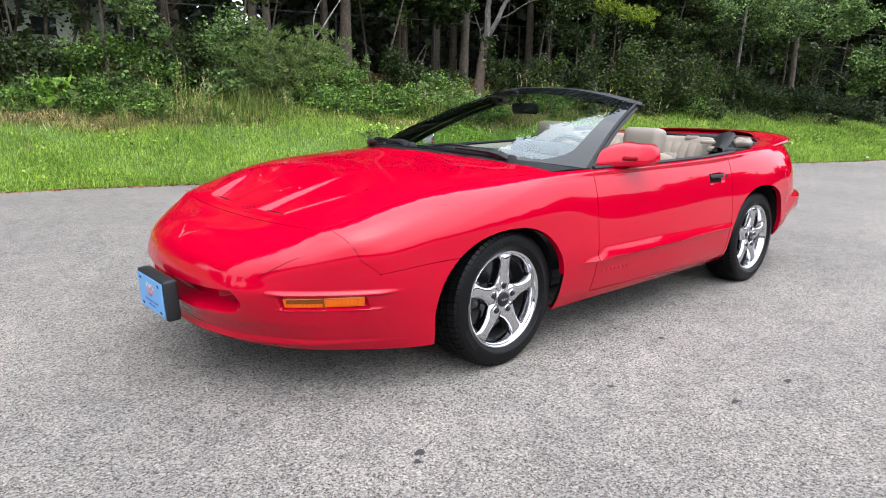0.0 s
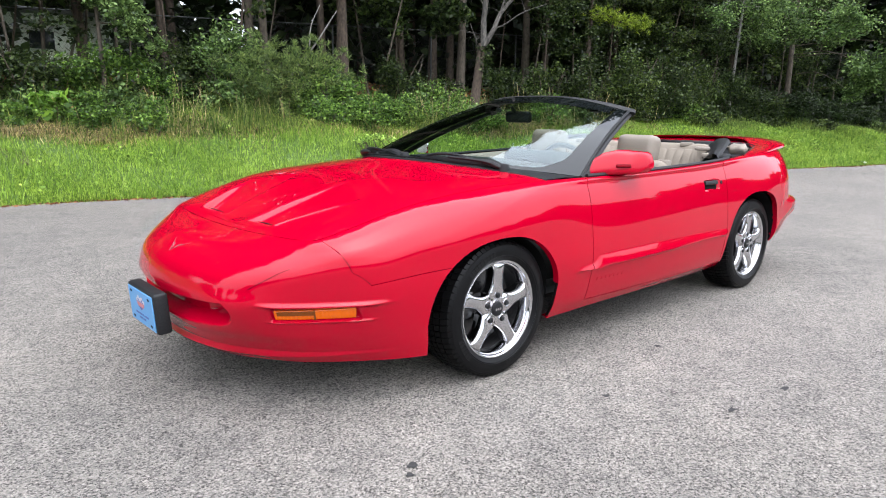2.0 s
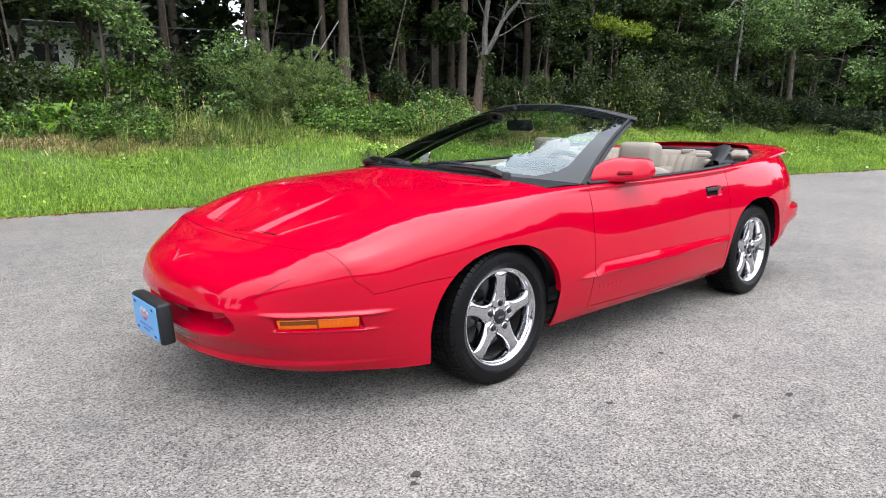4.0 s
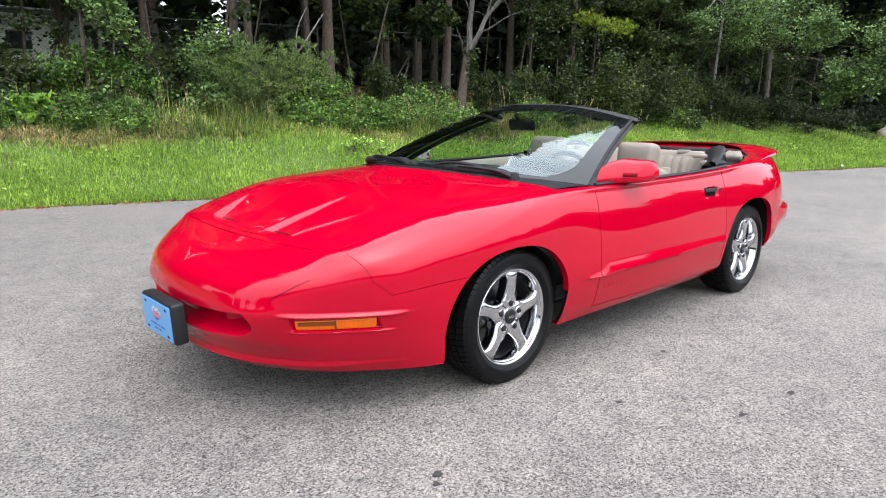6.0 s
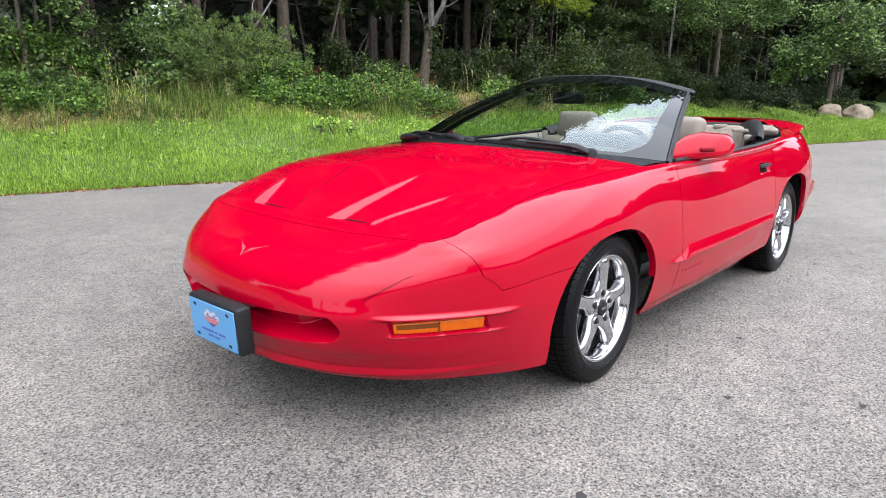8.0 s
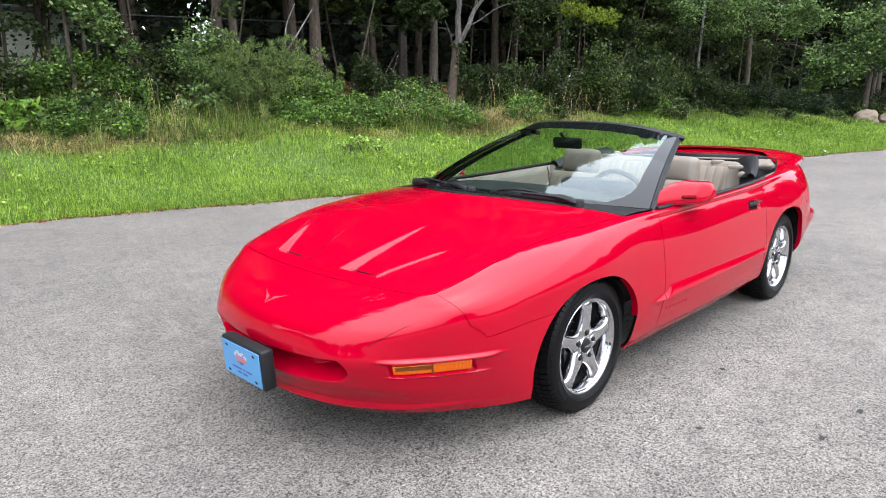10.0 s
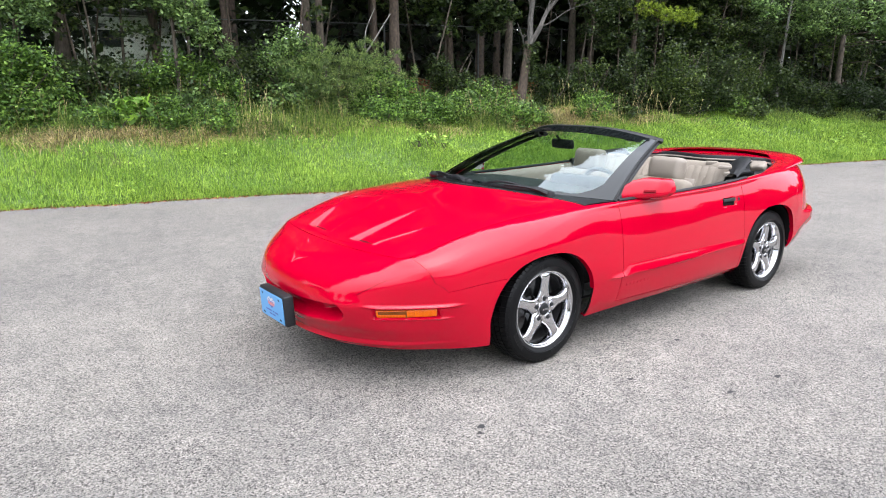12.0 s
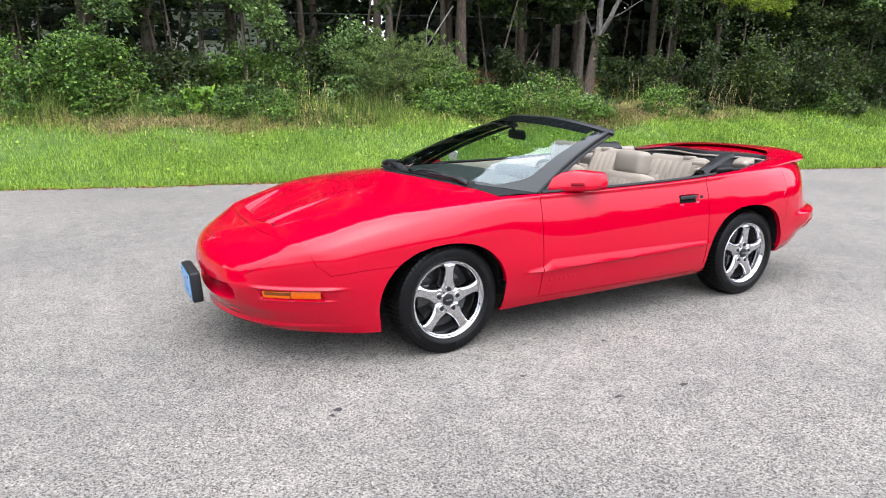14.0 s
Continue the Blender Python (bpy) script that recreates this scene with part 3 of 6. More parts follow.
for knots, r in fork_limbs:
    line = spline([at_fork(a_, z_, 4.8 + rng.normal(0, 0.08)) for a_, z_ in knots], 12)
    part("limb", sweep_bm(line, np.linspace(r, r * 0.35, 12), 7), BARK_TWIG, fork_tree)
    for _ in range(3):
        q = line[rng.integers(4, 11)]
        e = q + rng.normal(0, 1, 3) * [0.4, 0.2, 0.25]
        part("twig", sweep_bm(spline([q, (q + e) / 2 + [0, 0, 0.05], e], 5), np.linspace(0.01, 0.004, 5), 5), BARK_TWIG, fork_tree)
pts = np.concatenate([clump(at_fork(a_, z_), (1.2, 1.0, 0.7), 800) for a_, z_ in ((11.4, 6.0), (9.4, 7.2), (10.4, 7.6))])
child("crown", quads_mesh("crown", leaves(pts, rng.uniform(0.07, 0.12, len(pts)))), LEAF_WOOD, fork_tree)
ivy = holder("ivy", spot(9.27, 4.8), "dark ivy climbing the forked tree's trunk", "ivy")
ih = rng.uniform(0.75, 1.75, 650)
iv = np.array(spot(9.27, 4.8)) + np.stack([0 * ih, 0 * ih, ih], -1) + np.stack([rng.normal(0.13, 0.09, 650), rng.normal(-0.06, 0.09, 650), 0 * ih], -1)
child("foliage", quads_mesh("ivy", leaves(iv, rng.uniform(0.04, 0.075, 650))), LEAF_WOOD, ivy)

tree("birch_tree", 18.5, 4.5, 6.5, 0.055, BARK_PALE, "slender pale leaning birch with a leafy crown", (0.95, 0.1), leaf=LEAF_BIRCH, leaf_size=0.052, count=6500, crown_from=0.5, wide=1.7, bare=0, sprays=((0.1, -0.9, 3.92, 0.7, 1500), (-1.8, -0.9, 4.1, 0.5, 800), (1.9, -0.9, 3.85, 0.6, 1000), (1.0, -0.9, 4.4, 0.8, 1400), (-0.1, -0.9, 4.7, 0.8, 1400)))
tree("broadleaf_tree", 23.0, 5.6, 9.0, 0.11, BARK_GREY, "leafy broadleaf tree drooping over the verge", (-0.6, -0.4), leaf=LEAF_BIRCH, leaf_size=0.06, count=9000, crown_from=0.4, wide=2.4, sprays=((-2.6, -3.4, 3.95, 0.9, 2600), (-2.1, -4.1, 2.63, 0.85, 2600), (-2.3, -3.7, 1.97, 0.4, 800), (-1.8, -4.6, 2.55, 0.7, 1800), (-1.6, -5.2, 3.6, 1.0, 2600), (-1.4, -5.6, 2.95, 0.7, 1600)))
tree("broadleaf_tree", 29.5, 4.4, 8.0, 0.12, BARK_GREY, "leafy broadleaf tree drooping over the verge", (0.2, -0.3), leaf=LEAF_WOOD, leaf_size=0.08, count=11000, crown_from=0.3, wide=2.8, sprays=((-0.5, -1.0, 3.3, 1.1, 1500), (1.5, -0.9, 3.0, 1.1, 1300)))
tree("young_tree", 0.7, 5.0, 5.5, 0.05, BARK_GREY, "young broadleaf tree with drooping pale sprays", (0, 0), leaf=LEAF_BIRCH, leaf_size=0.05, count=3800, crown_from=0.45, wide=1.3, bare=0, sprays=((0.25, -0.2, 3.3, 0.5, 1500), (0.6, -0.3, 2.85, 0.4, 900), (0.95, -0.3, 2.5, 0.22, 360), (0.9, -0.3, 2.1, 0.14, 160), (-0.4, 0, 3.7, 0.5, 1200)))
tree("young_tree", -2.3, 5.2, 6.5, 0.06, BARK_GREY, "young broadleaf tree with drooping pale sprays", (0.2, 0), leaf=LEAF_BIRCH, leaf_size=0.05, count=3800, crown_from=0.4, wide=1.5, bare=0, sprays=((0.3, -0.4, 3.2, 0.6, 1900), (-0.6, -0.3, 3.7, 0.6, 1700), (0.9, -0.2, 3.8, 0.55, 1500), (-0.2, -0.6, 2.6, 0.4, 900)))

# leafy understorey before the trunks
for i in range(22):
    a_ = rng.uniform(11.5, 31) if i < 15 else rng.uniform(-7, 2.2)
    tree("understorey_tree", a_, rng.uniform(5.4, 7.2), rng.uniform(3.6, 5.6), rng.uniform(0.02, 0.04), BARK_GREY, "small leafy understorey tree at the wood's edge", (rng.normal(0, 0.4), rng.normal(-0.2, 0.3)), leaf=LEAF_WOOD if i % 3 else LEAF_SHRUB, leaf_size=0.055, count=4200, crown_from=0.3, wide=1.5, limbs=9, bare=1)
# thin saplings between the big trunks
for i in range(30):
    a_ = rng.uniform(-6, 30)
    tree("sapling", a_, rng.uniform(5.4, 9.5), rng.uniform(4.5, 8), rng.uniform(0.018, 0.04), BARK_GREY if i % 2 else BARK, "thin sapling with sparse leaves among the trunks", (rng.normal(0, 0.6), rng.normal(0, 0.4)), leaf=LEAF_SHRUB, leaf_size=0.075, count=700, crown_from=0.3, wide=1.2, limbs=5, bare=3)

# a fallen bare limb leaning out of the brush
snag_base = spot(4.4, 4.9, 0.9)
snag = holder("dead_branch", spot(4.4, 4.9), "bare pale dead branch leaning out of the brush", "branch")
for knots, r in (([snag_base, snag_base + Vector((0.45, -0.1, 0.55)), snag_base + Vector((1.1, -0.25, 1.5))], 0.03), ([snag_base + Vector((0.45, -0.1, 0.55)), snag_base + Vector((0.5, -0.1, 1.1)), snag_base + Vector((0.75, -0.1, 1.6))], 0.018), ([spot(4.4, 4.9, -0.1), snag_base], 0.035)):
    part("limb", sweep_bm(spline(knots, 9), np.linspace(r, r * 0.4, 9), 6), BARK_PALE, snag)

def needles(centres, ways, k, long):
    """Tufts of k thin needles at each centre, spread about its way."""
    out = []
    for c, d in zip(centres, ways):
        w = rng.normal(0, 1, (k, 3)) + d * 0.9 + [0, 0, 0.5]
        w /= np.linalg.norm(w, axis=1)[:, None]
        side = np.cross(w, rng.normal(0, 1, (k, 3)))
        side /= np.linalg.norm(side, axis=1)[:, None]
        L = rng.uniform(0.6, 1.0, k)[:, None] * long
        out.append(np.stack([c - side * 0.006, c + side * 0.006, c + w * L + side * 0.003, c + w * L - side * 0.003], 1))
    return np.concatenate(out)


# the bushy young pine
pine = holder("young_pine", spot(4.0, 4.4), "bushy young white pine with soft grey-green needles", "shrub")
pb = np.array(spot(4.0, 4.4))
part("trunk", sweep_bm(spline([pb - [0, 0, 0.1], pb + [0.05, 0, 0.6], pb + [0.1, 0, 1.3]], 6), np.linspace(0.04, 0.012, 6), 6), BARK, pine)
d = rng.normal(0, 1, (560, 3))
d /= np.linalg.norm(d, axis=1)[:, None]
c = pb + [0.25, 0, 0.85] + d * np.array([1.6, 0.85, 0.85]) * rng.uniform(0.45, 1.0, (560, 1)) * (1 + 0.22 * np.sin(d[:, :1] * 7 + d[:, 2:] * 5))
up = c[:, 2] > pb[2] + 0.1
child("foliage", quads_mesh("needles", needles(c[up], d[up], 40, 0.15)), LEAF_PINE, pine)

# the pine whose pale lower bough hangs out of the wood
yellow = tree("yellow_pine", 14.2, 6.4, 8.0, 0.09, BARK, "pine with a pale yellow-green lower bough", (0.2, 0), leaf=LEAF_WOOD, leaf_size=0.07, count=2500, crown_from=0.55, wide=1.6)
bough = np.array([np.array(EDGE + (14.2 + q) * ALONG + 6.0 * OUT) + [0, 0, 4.22 - 0.12 * q + 0.06 * math.sin(q * 5)] for q in np.linspace(-0.1, 1.9, 12).tolist()])
part("limb", sweep_bm(np.concatenate([[np.array(spot(14.3, 6.4)) + [0, 0, 2.5]], bough]), np.linspace(0.03, 0.006, 13), 6), BARK, yellow)
c = bough[rng.integers(0, 12, 170)] + rng.normal(0, 1, (170, 3)) * [0.17, 0.2, 0.12]
child("needle_spray", quads_mesh("needle_spray", needles(c, rng.normal(0, 1, (170, 3)), 34, 0.13)), LEAF_PALE, yellow, "pale yellow-green needle sprays")

# shrubs: along, out, size, leaves
BUSH = "dense dark green broadleaf shrub at the wood's edge"
NEAR_SHRUBS = [(-2.4, 4.2, (1.25, 0.8, 0.95), 5200, LEAF_VINE), (-4.6, 4.4, (1.3, 0.9, 0.9), 4200, LEAF_VINE), (-0.8, 5.4, (1.2, 0.8, 0.7), 2800, LEAF_WOOD), (0.9, 5.6, (1.1, 0.8, 0.65), 2600, LEAF_VINE), (2.4, 5.6, (1.0, 0.8, 0.75), 2800, LEAF_WOOD), (3.3, 5.4, (0.9, 0.7, 0.85), 2600, LEAF_VINE), (5.2, 4.6, (0.8, 0.6, 0.6), 2600, LEAF_VINE), (6.4, 4.8, (0.6, 0.5, 0.32), 1200, LEAF_VINE), (7.75, 6.3, (0.75, 0.6, 0.85), 2200, LEAF_WOOD), (8.7, 5.8, (0.5, 0.5, 0.4), 1100, LEAF_WOOD), (10.3, 5.4, (0.8, 0.7, 0.75), 2400, LEAF_WOOD), (11.5, 5.2, (0.9, 0.8, 0.8), 3000, LEAF_SHRUB), (12.8, 4.9, (1.0, 0.8, 1.0), 3800, LEAF_WOOD)]
# from 22 m along on, the shrubs' shade is put into a darker leaf colour
FAR_SHRUBS = [(14.1, 4.6, (1.1, 0.9, 1.15), 5200, LEAF_SHRUB), (15.6, 4.7, (1.1, 0.9, 1.1), 4600, LEAF_WOOD), (17.0, 4.8, (1.2, 0.9, 1.0), 4200, LEAF_SHRUB), (18.6, 4.9, (1.2, 0.9, 0.95), 3800, LEAF_WOOD), (20.4, 5.0, (1.3, 0.9, 0.75), 3600, LEAF_WOOD), (22.4, 5.2, (1.4, 1.0, 0.7), 3400, LEAF_SHADED), (24.6, 5.3, (1.5, 1.0, 0.65), 3200, LEAF_SHADED), (27.0, 5.6, (1.6, 1.0, 0.65), 3000, LEAF_SHADED), (30.0, 5.8, (1.7, 1.0, 0.7), 2800, LEAF_SHADED), (33.0, 6.0, (1.7, 1.0, 0.8), 2400, LEAF_SHADED), (-6.8, 4.8, (1.5, 0.9, 0.9), 3200, LEAF_VINE), (-9.5, 5.0, (1.6, 0.9, 1.0), 2600, LEAF_WOOD)]
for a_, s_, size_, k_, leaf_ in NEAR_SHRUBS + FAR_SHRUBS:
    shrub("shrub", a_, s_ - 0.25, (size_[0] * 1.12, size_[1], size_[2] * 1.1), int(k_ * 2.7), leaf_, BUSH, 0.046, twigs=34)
shrub("sumac", -0.27, 3.65, (0.3, 0.28, 0.3), 300, LEAF_SUMAC, "bright green sumac sapling with large leaves", 0.1, 0.9, 2.0, 12, 3)
shrub("shrub", 3.0, 4.7, (0.75, 0.6, 0.8), 2600, LEAF_BIRCH, "open grey-green shrub beside the young pine", 0.045, 1.3, 1.6, 34, 8)
for a_, s_ in ((5.0, 2.1), (5.35, 2.2), (5.6, 2.0), (17.3, 1.5), (17.9, 1.7), (18.4, 1.4), (18.9, 1.7)):
    shrub("weed_clump", a_, s_, (0.2, 0.18, 0.12), 110, LEAF_BRIGHT, "pale yellow-green leafy weed in the grass", 0.042, 0.8, 1.8, 9, 3)
# low growth that closes the gaps between the shrubs
for i in range(34):
    shrub("undergrowth", rng.uniform(-9, 34), rng.uniform(3.5, 5.2), (rng.uniform(0.4, 0.8), 0.5, rng.uniform(0.22, 0.5)), 1100, LEAF_SHRUB if i % 3 else LEAF_BIRCH, "low leafy undergrowth among the tall grass", 0.055, twigs=24, stems=3)
# leafy vines and weeds down to the lawn
for i in range(48):
    low_ = i >= 30
    shrub("vine_thicket", rng.uniform(-4, 5) if low_ else rng.uniform(4.4, 8.3) if i < 18 else rng.uniform(-6, 20), rng.uniform(3.2, 4.3) if low_ else rng.uniform(3.3, 4.7), (rng.uniform(0.25, 0.5), 0.4, rng.uniform(0.16, 0.34)) if low_ else (rng.uniform(0.45, 0.75), 0.5, rng.uniform(0.28, 0.5)), 700 if low_ else 1400, LEAF_VINE, "mid-green leafy vines and weeds at the bank's top", 0.04, twigs=30, stems=3)
# deeper wood
for i in range(34):
    a_, s_ = rng.uniform(-14, 38), rng.uniform(10.5, 20)
    if -9 < a_ < 5:
        a_ += 15
    if abs(a_ - 2.08 - 0.2235 * s_) < 1.4:  # the gap through which the sky shows
        a_ += 3.0
    tree("pine_tree", a_, s_, rng.uniform(14, 19), rng.uniform(0.1, 0.18), BARK, TALL, leaf=LEAF_WOOD, leaf_size=0.3, count=900, crown_from=0.3, wide=3.0, bare=0, limbs=4)
k = 84000
near_a = rng.uniform(-26, 46, k)
p = places(near_a, 13.5 + rng.normal(0, 1.3, k), 0)
p[:, 2] += rng.beta(1.0, 1.15, k) * 15
thin = lambda a, z: (rng.uniform(0, 1, len(a)) < 0.92 * np.exp(-(((a - 1.8) / 2.3) ** 2)) * smoothstep(3.9, 5.0, z) * (1 - smoothstep(9, 12, z)))
ragged = lambda a, c, w: np.abs(a - c) < w * rng.uniform(0.55, 1.25, len(a))
gap = ragged(near_a, 5.1, 0.45) & (p[:, 2] > 3.0) & (p[:, 2] < 7) | ragged(near_a, 0.1, 1.5) & (p[:, 2] < 5.2) | thin(near_a, p[:, 2])
# the wood's inner shade is put into these darker leaves
stuff("far_wood", leaves(p[~gap], rng.uniform(0.1, 0.24, (~gap).sum()) * (1 + p[~gap, 2] / 7)), LEAF_SHADED, "undergrowth and boughs inside the wood, shade in leaf colour", "woods")
gap_a = np.concatenate([rng.normal(5.0, 0.8, 1100), rng.normal(0.1, 1.0, 700)])
p = places(gap_a, rng.uniform(11.5, 13, len(gap_a)), 0)
p[:, 2] += rng.uniform(0.2, 5.5, len(gap_a))
# same darkened leaf colour as the layer behind
stuff("far_wood", leaves(p, rng.uniform(0.06, 0.13, len(p))), LEAF_SHADED, "fine twig leaves across the gaps in the wood", "woods")
# the closed canopy over the wood's edge, out of view
# its height and darkened leaf colour are set to deepen shade and reflections
k = 66000
top_a = rng.uniform(-45, 65, k)
p = places(top_a, rng.uniform(5.0, 16, k), 0)
p[:, 2] = 8.5 + rng.beta(1.2, 1.1, k) * (22 + 3 * smoothstep(8, 18, top_a) + 2.2 * np.sin(top_a * 0.9) + 1.6 * np.sin(top_a * 2.3 + 1))
clearing = thin(top_a, p[:, 2]) | (top_a > -7) & (top_a < 4) & ((p[:, :2] - np.array(EDGE)[:2]) @ np.array(OUT)[:2] > 9.5)
p = p[~clearing]
k = len(p)
stuff("canopy", leaves(p, rng.uniform(0.5, 1.0, k)), LEAF_SHADED, "closed leafy canopy out of view, its leaves darkened", "woods")
far_a = rng.uniform(-40, 70, 60000)
far_h = rng.uniform(0, 1, 60000)
p = places(far_a, 22 + rng.normal(0, 2.0, 60000), 0)
p[:, 2] += far_h * (14 + 2 * np.sin(far_a * 0.7))
gap = ragged(far_a, 7.0, 0.8) | ragged(far_a, -4.0, 7.6) | thin(far_a * 0.8 + 0.6, p[:, 2])
stuff("far_wood", leaves(p[~gap], rng.uniform(0.3, 0.65, (~gap).sum())), LEAF_WOOD, "dark distant foliage deep in the wood", "woods")
back_a = rng.uniform(-22, 6.5, 14000)
p = places(back_a, 36 + rng.normal(0, 1.5, 14000), 0)
p[:, 2] += rng.uniform(0, 1, 14000) * (12 + 2 * np.sin(back_a * 0.7))
stuff("far_wood", leaves(p, rng.uniform(0.35, 0.7, 14000)), LEAF_WOOD, "trees behind the clearing with the building", "woods")
# woods across the lot, behind the camera's side
k = 60000
far_a = rng.uniform(-120, 140, k)
p = np.array(EDGE) + far_a[:, None] * np.array(ALONG) + (-74 + rng.normal(0, 2.2, k))[:, None] * np.array(OUT)
p[:, 2] = rng.uniform(0, 1, k) * (6.4 + 0.5 * np.sin(far_a * 0.22) + 0.5 * np.sin(far_a * 0.7 + 1) + 0.6 * np.sin(far_a * 1.9))
stuff("far_wood", leaves(p, rng.uniform(0.5, 1.1, k)), LEAF_WOOD, "line of trees across the lot", "woods")

# unseen tree lines added to close the lot's two ends and darken reflections
for end_a, h in ((66, 9.5), (-62, 8.0)):
    k = 24000
    end_s = rng.uniform(-76, 26, k)
    p = np.array(EDGE) + (end_a + rng.normal(0, 1.8, k))[:, None] * np.array(ALONG) + end_s[:, None] * np.array(OUT)
    p[:, 2] = rng.uniform(0, 1, k) * (h + 1.6 * np.sin(end_s * 0.45) + 1.0 * np.sin(end_s * 1.3))
    stuff("far_wood", leaves(p, rng.uniform(0.6, 1.2, k)), LEAF_WOOD, "unseen line of trees added at the lot's end", "woods")

# ---- chain-link fence in the wood ----
fence = holder("fence", spot(4, 9), "galvanised chain-link fence standing inside the wood", "fence")
rail_z = lambda a: 3.58 + 0.02 * a
for a_ in np.arange(-12.45, 40, 3.22).tolist():
    b = spot(a_, 9.0)
    part("post", sweep_bm([b - Vector((0, 0, 0.2)), Vector((b.x, b.y, rail_z(a_)))], 0.026, 8), FENCE_STEEL, fence)
ends = [EDGE + q * ALONG + 9.0 * OUT + Vector((0, 0, rail_z(q))) for q in (-12.5, 40)]
part("rail", sweep_bm(ends, 0.017, 6), FENCE_STEEL, fence)
wires = []
for q in np.arange(-12, 39, 0.085).tolist():
    for sgn in (1, -1):
        w0 = np.array(EDGE + q * ALONG + 9.02 * OUT + Vector((0, 0, rail_z(q) - 1.75)))
        w1 = np.array(EDGE + (q + sgn * 1.2) * ALONG + 9.02 * OUT + Vector((0, 0, rail_z(q) - 0.02)))
        off = np.array([0.0008, 0, 0.0008 * -sgn])
        wires.append([w0 - off, w0 + off, w1 + off, w1 - off])
child("chain_link", quads_mesh("chain_link", np.array(wires)), FENCE_STEEL, fence)

# ---- white building glimpsed through the trunks ----
hut = holder("building", spot(-2, 24), "low white building glimpsed behind the trees", "building")
turn = Matrix.Rotation(math.atan2(ALONG.y, ALONG.x), 4, "Z")
hm = Matrix.Translation(spot(-3.2, 25) + Vector((0, 0, 0.95))) @ turn
part("wall", box_bm((11, 4, 3.2), hm, 0.02), WALL_WHITE, hut)
part("roof", box_bm((11.6, 4.6, 0.22), hm @ pose(0, 0, 1.7), 0.03), GALV, hut)
for i, x in enumerate((-3.6, -0.6, 2.4)):
    part("window", box_bm((0.9, 0.06, 0.7), hm @ pose(x, -2.02, 0.55), 0.01), WINDOW_DARK, hut)

# ---- boulders and roadside bits ----
def boulder(a, s, r, label):
    bm = bmesh.new()
    bmesh.ops.create_icosphere(bm, subdivisions=4, radius=1)
    for v in bm.verts:
        q = v.co * 1.4 + Vector((a, s, 0))
        v.co *= 1 + 0.28 * noise.noise(q) + 0.1 * noise.noise(q * 3)
    c = spot(a, s)
    bm.transform(Matrix.Translation(c + Vector((0, 0, r * 0.42))) @ Matrix.Diagonal((r, r * 0.8, r * 0.72, 1)))
    return tagged(part("boulder", bm, STONE, None), label, "boulder", "boulders at the lot's edge")


boulder(27.8, 3.5, 0.6, "large pale tan boulder in the grass")
boulder(28.5, 2.75, 0.6, "large pale tan boulder in the grass")

scrap = bmesh.new()
bmesh.ops.create_icosphere(scrap, subdivisions=2, radius=1)
for v in scrap.verts:
    v.co *= 1 + 0.5 * noise.noise(v.co * 2.3)
scrap.transform(Matrix.Translation(spot(18.7, 0.2, 0.05)) @ Matrix.Diagonal((0.11, 0.07, 0.05, 1)))
tagged(part("paper_scrap", scrap, WALL_WHITE, None), "crumpled white paper scrap at the lawn's edge", "litter")


# ---- the red convertible ----
# Long lines of the body from the nose's middle round the side to the tail: x, half width, z.
# lower edge
LOWER_EDGE = [(-1.12, 0, 0.234), (-1.09, 0.2, 0.23), (-1.0, 0.4, 0.221), (-0.86, 0.58, 0.212), (-0.68, 0.73, 0.203), (-0.42, 0.86, 0.195), (0, 0.87, 0.2), (0.36, 0.865, 0.203), (0.62, 0.87, 0.209), (1.25, 0.88, 0.217), (2.05, 0.88, 0.23), (2.4, 0.88, 0.24), (2.8, 0.88, 0.28), (3.15, 0.83, 0.33), (3.36, 0.72, 0.36), (3.55, 0.54, 0.37), (3.68, 0.3, 0.37), (3.72, 0, 0.37)]
# sill
SILL_LINE = [(-1.165, 0, 0.3), (-1.14, 0.24, 0.295), (-1.06, 0.45, 0.29), (-0.93, 0.62, 0.285), (-0.71, 0.775, 0.285), (-0.42, 0.885, 0.285), (0, 0.915, 0.29), (0.36, 0.905, 0.29), (0.62, 0.91, 0.285), (1.25, 0.925, 0.285), (2.05, 0.925, 0.29), (2.4, 0.925, 0.3), (2.8, 0.92, 0.35), (3.15, 0.87, 0.41), (3.39, 0.76, 0.43), (3.59, 0.58, 0.44), (3.73, 0.32, 0.44), (3.77, 0, 0.44)]
# bumper belt and door crease
CREASE_LINE = [(-1.195, 0, 0.43), (-1.175, 0.26, 0.43), (-1.11, 0.5, 0.435), (-0.99, 0.64, 0.44), (-0.727, 0.82, 0.45), (-0.43, 0.905, 0.455), (0, 0.94, 0.46), (0.36, 0.938, 0.46), (0.62, 0.945, 0.46), (1.25, 0.955, 0.465), (2.05, 0.955, 0.48), (2.4, 0.948, 0.5), (2.8, 0.935, 0.52), (3.15, 0.885, 0.54), (3.42, 0.775, 0.55), (3.62, 0.6, 0.56), (3.75, 0.32, 0.56), (3.79, 0, 0.56)]
# nose edge and flank
FLANK_LINE = [(-1.2, 0, 0.505), (-1.175, 0.26, 0.505), (-1.105, 0.5, 0.51), (-0.985, 0.655, 0.52), (-0.74, 0.825, 0.56), (-0.43, 0.905, 0.6), (0, 0.945, 0.61), (0.36, 0.935, 0.6), (0.62, 0.938, 0.6), (1.25, 0.948, 0.61), (2.05, 0.948, 0.63), (2.4, 0.955, 0.65), (2.8, 0.945, 0.66), (3.15, 0.885, 0.67), (3.38, 0.77, 0.68), (3.57, 0.6, 0.69), (3.7, 0.32, 0.69), (3.74, 0, 0.69)]
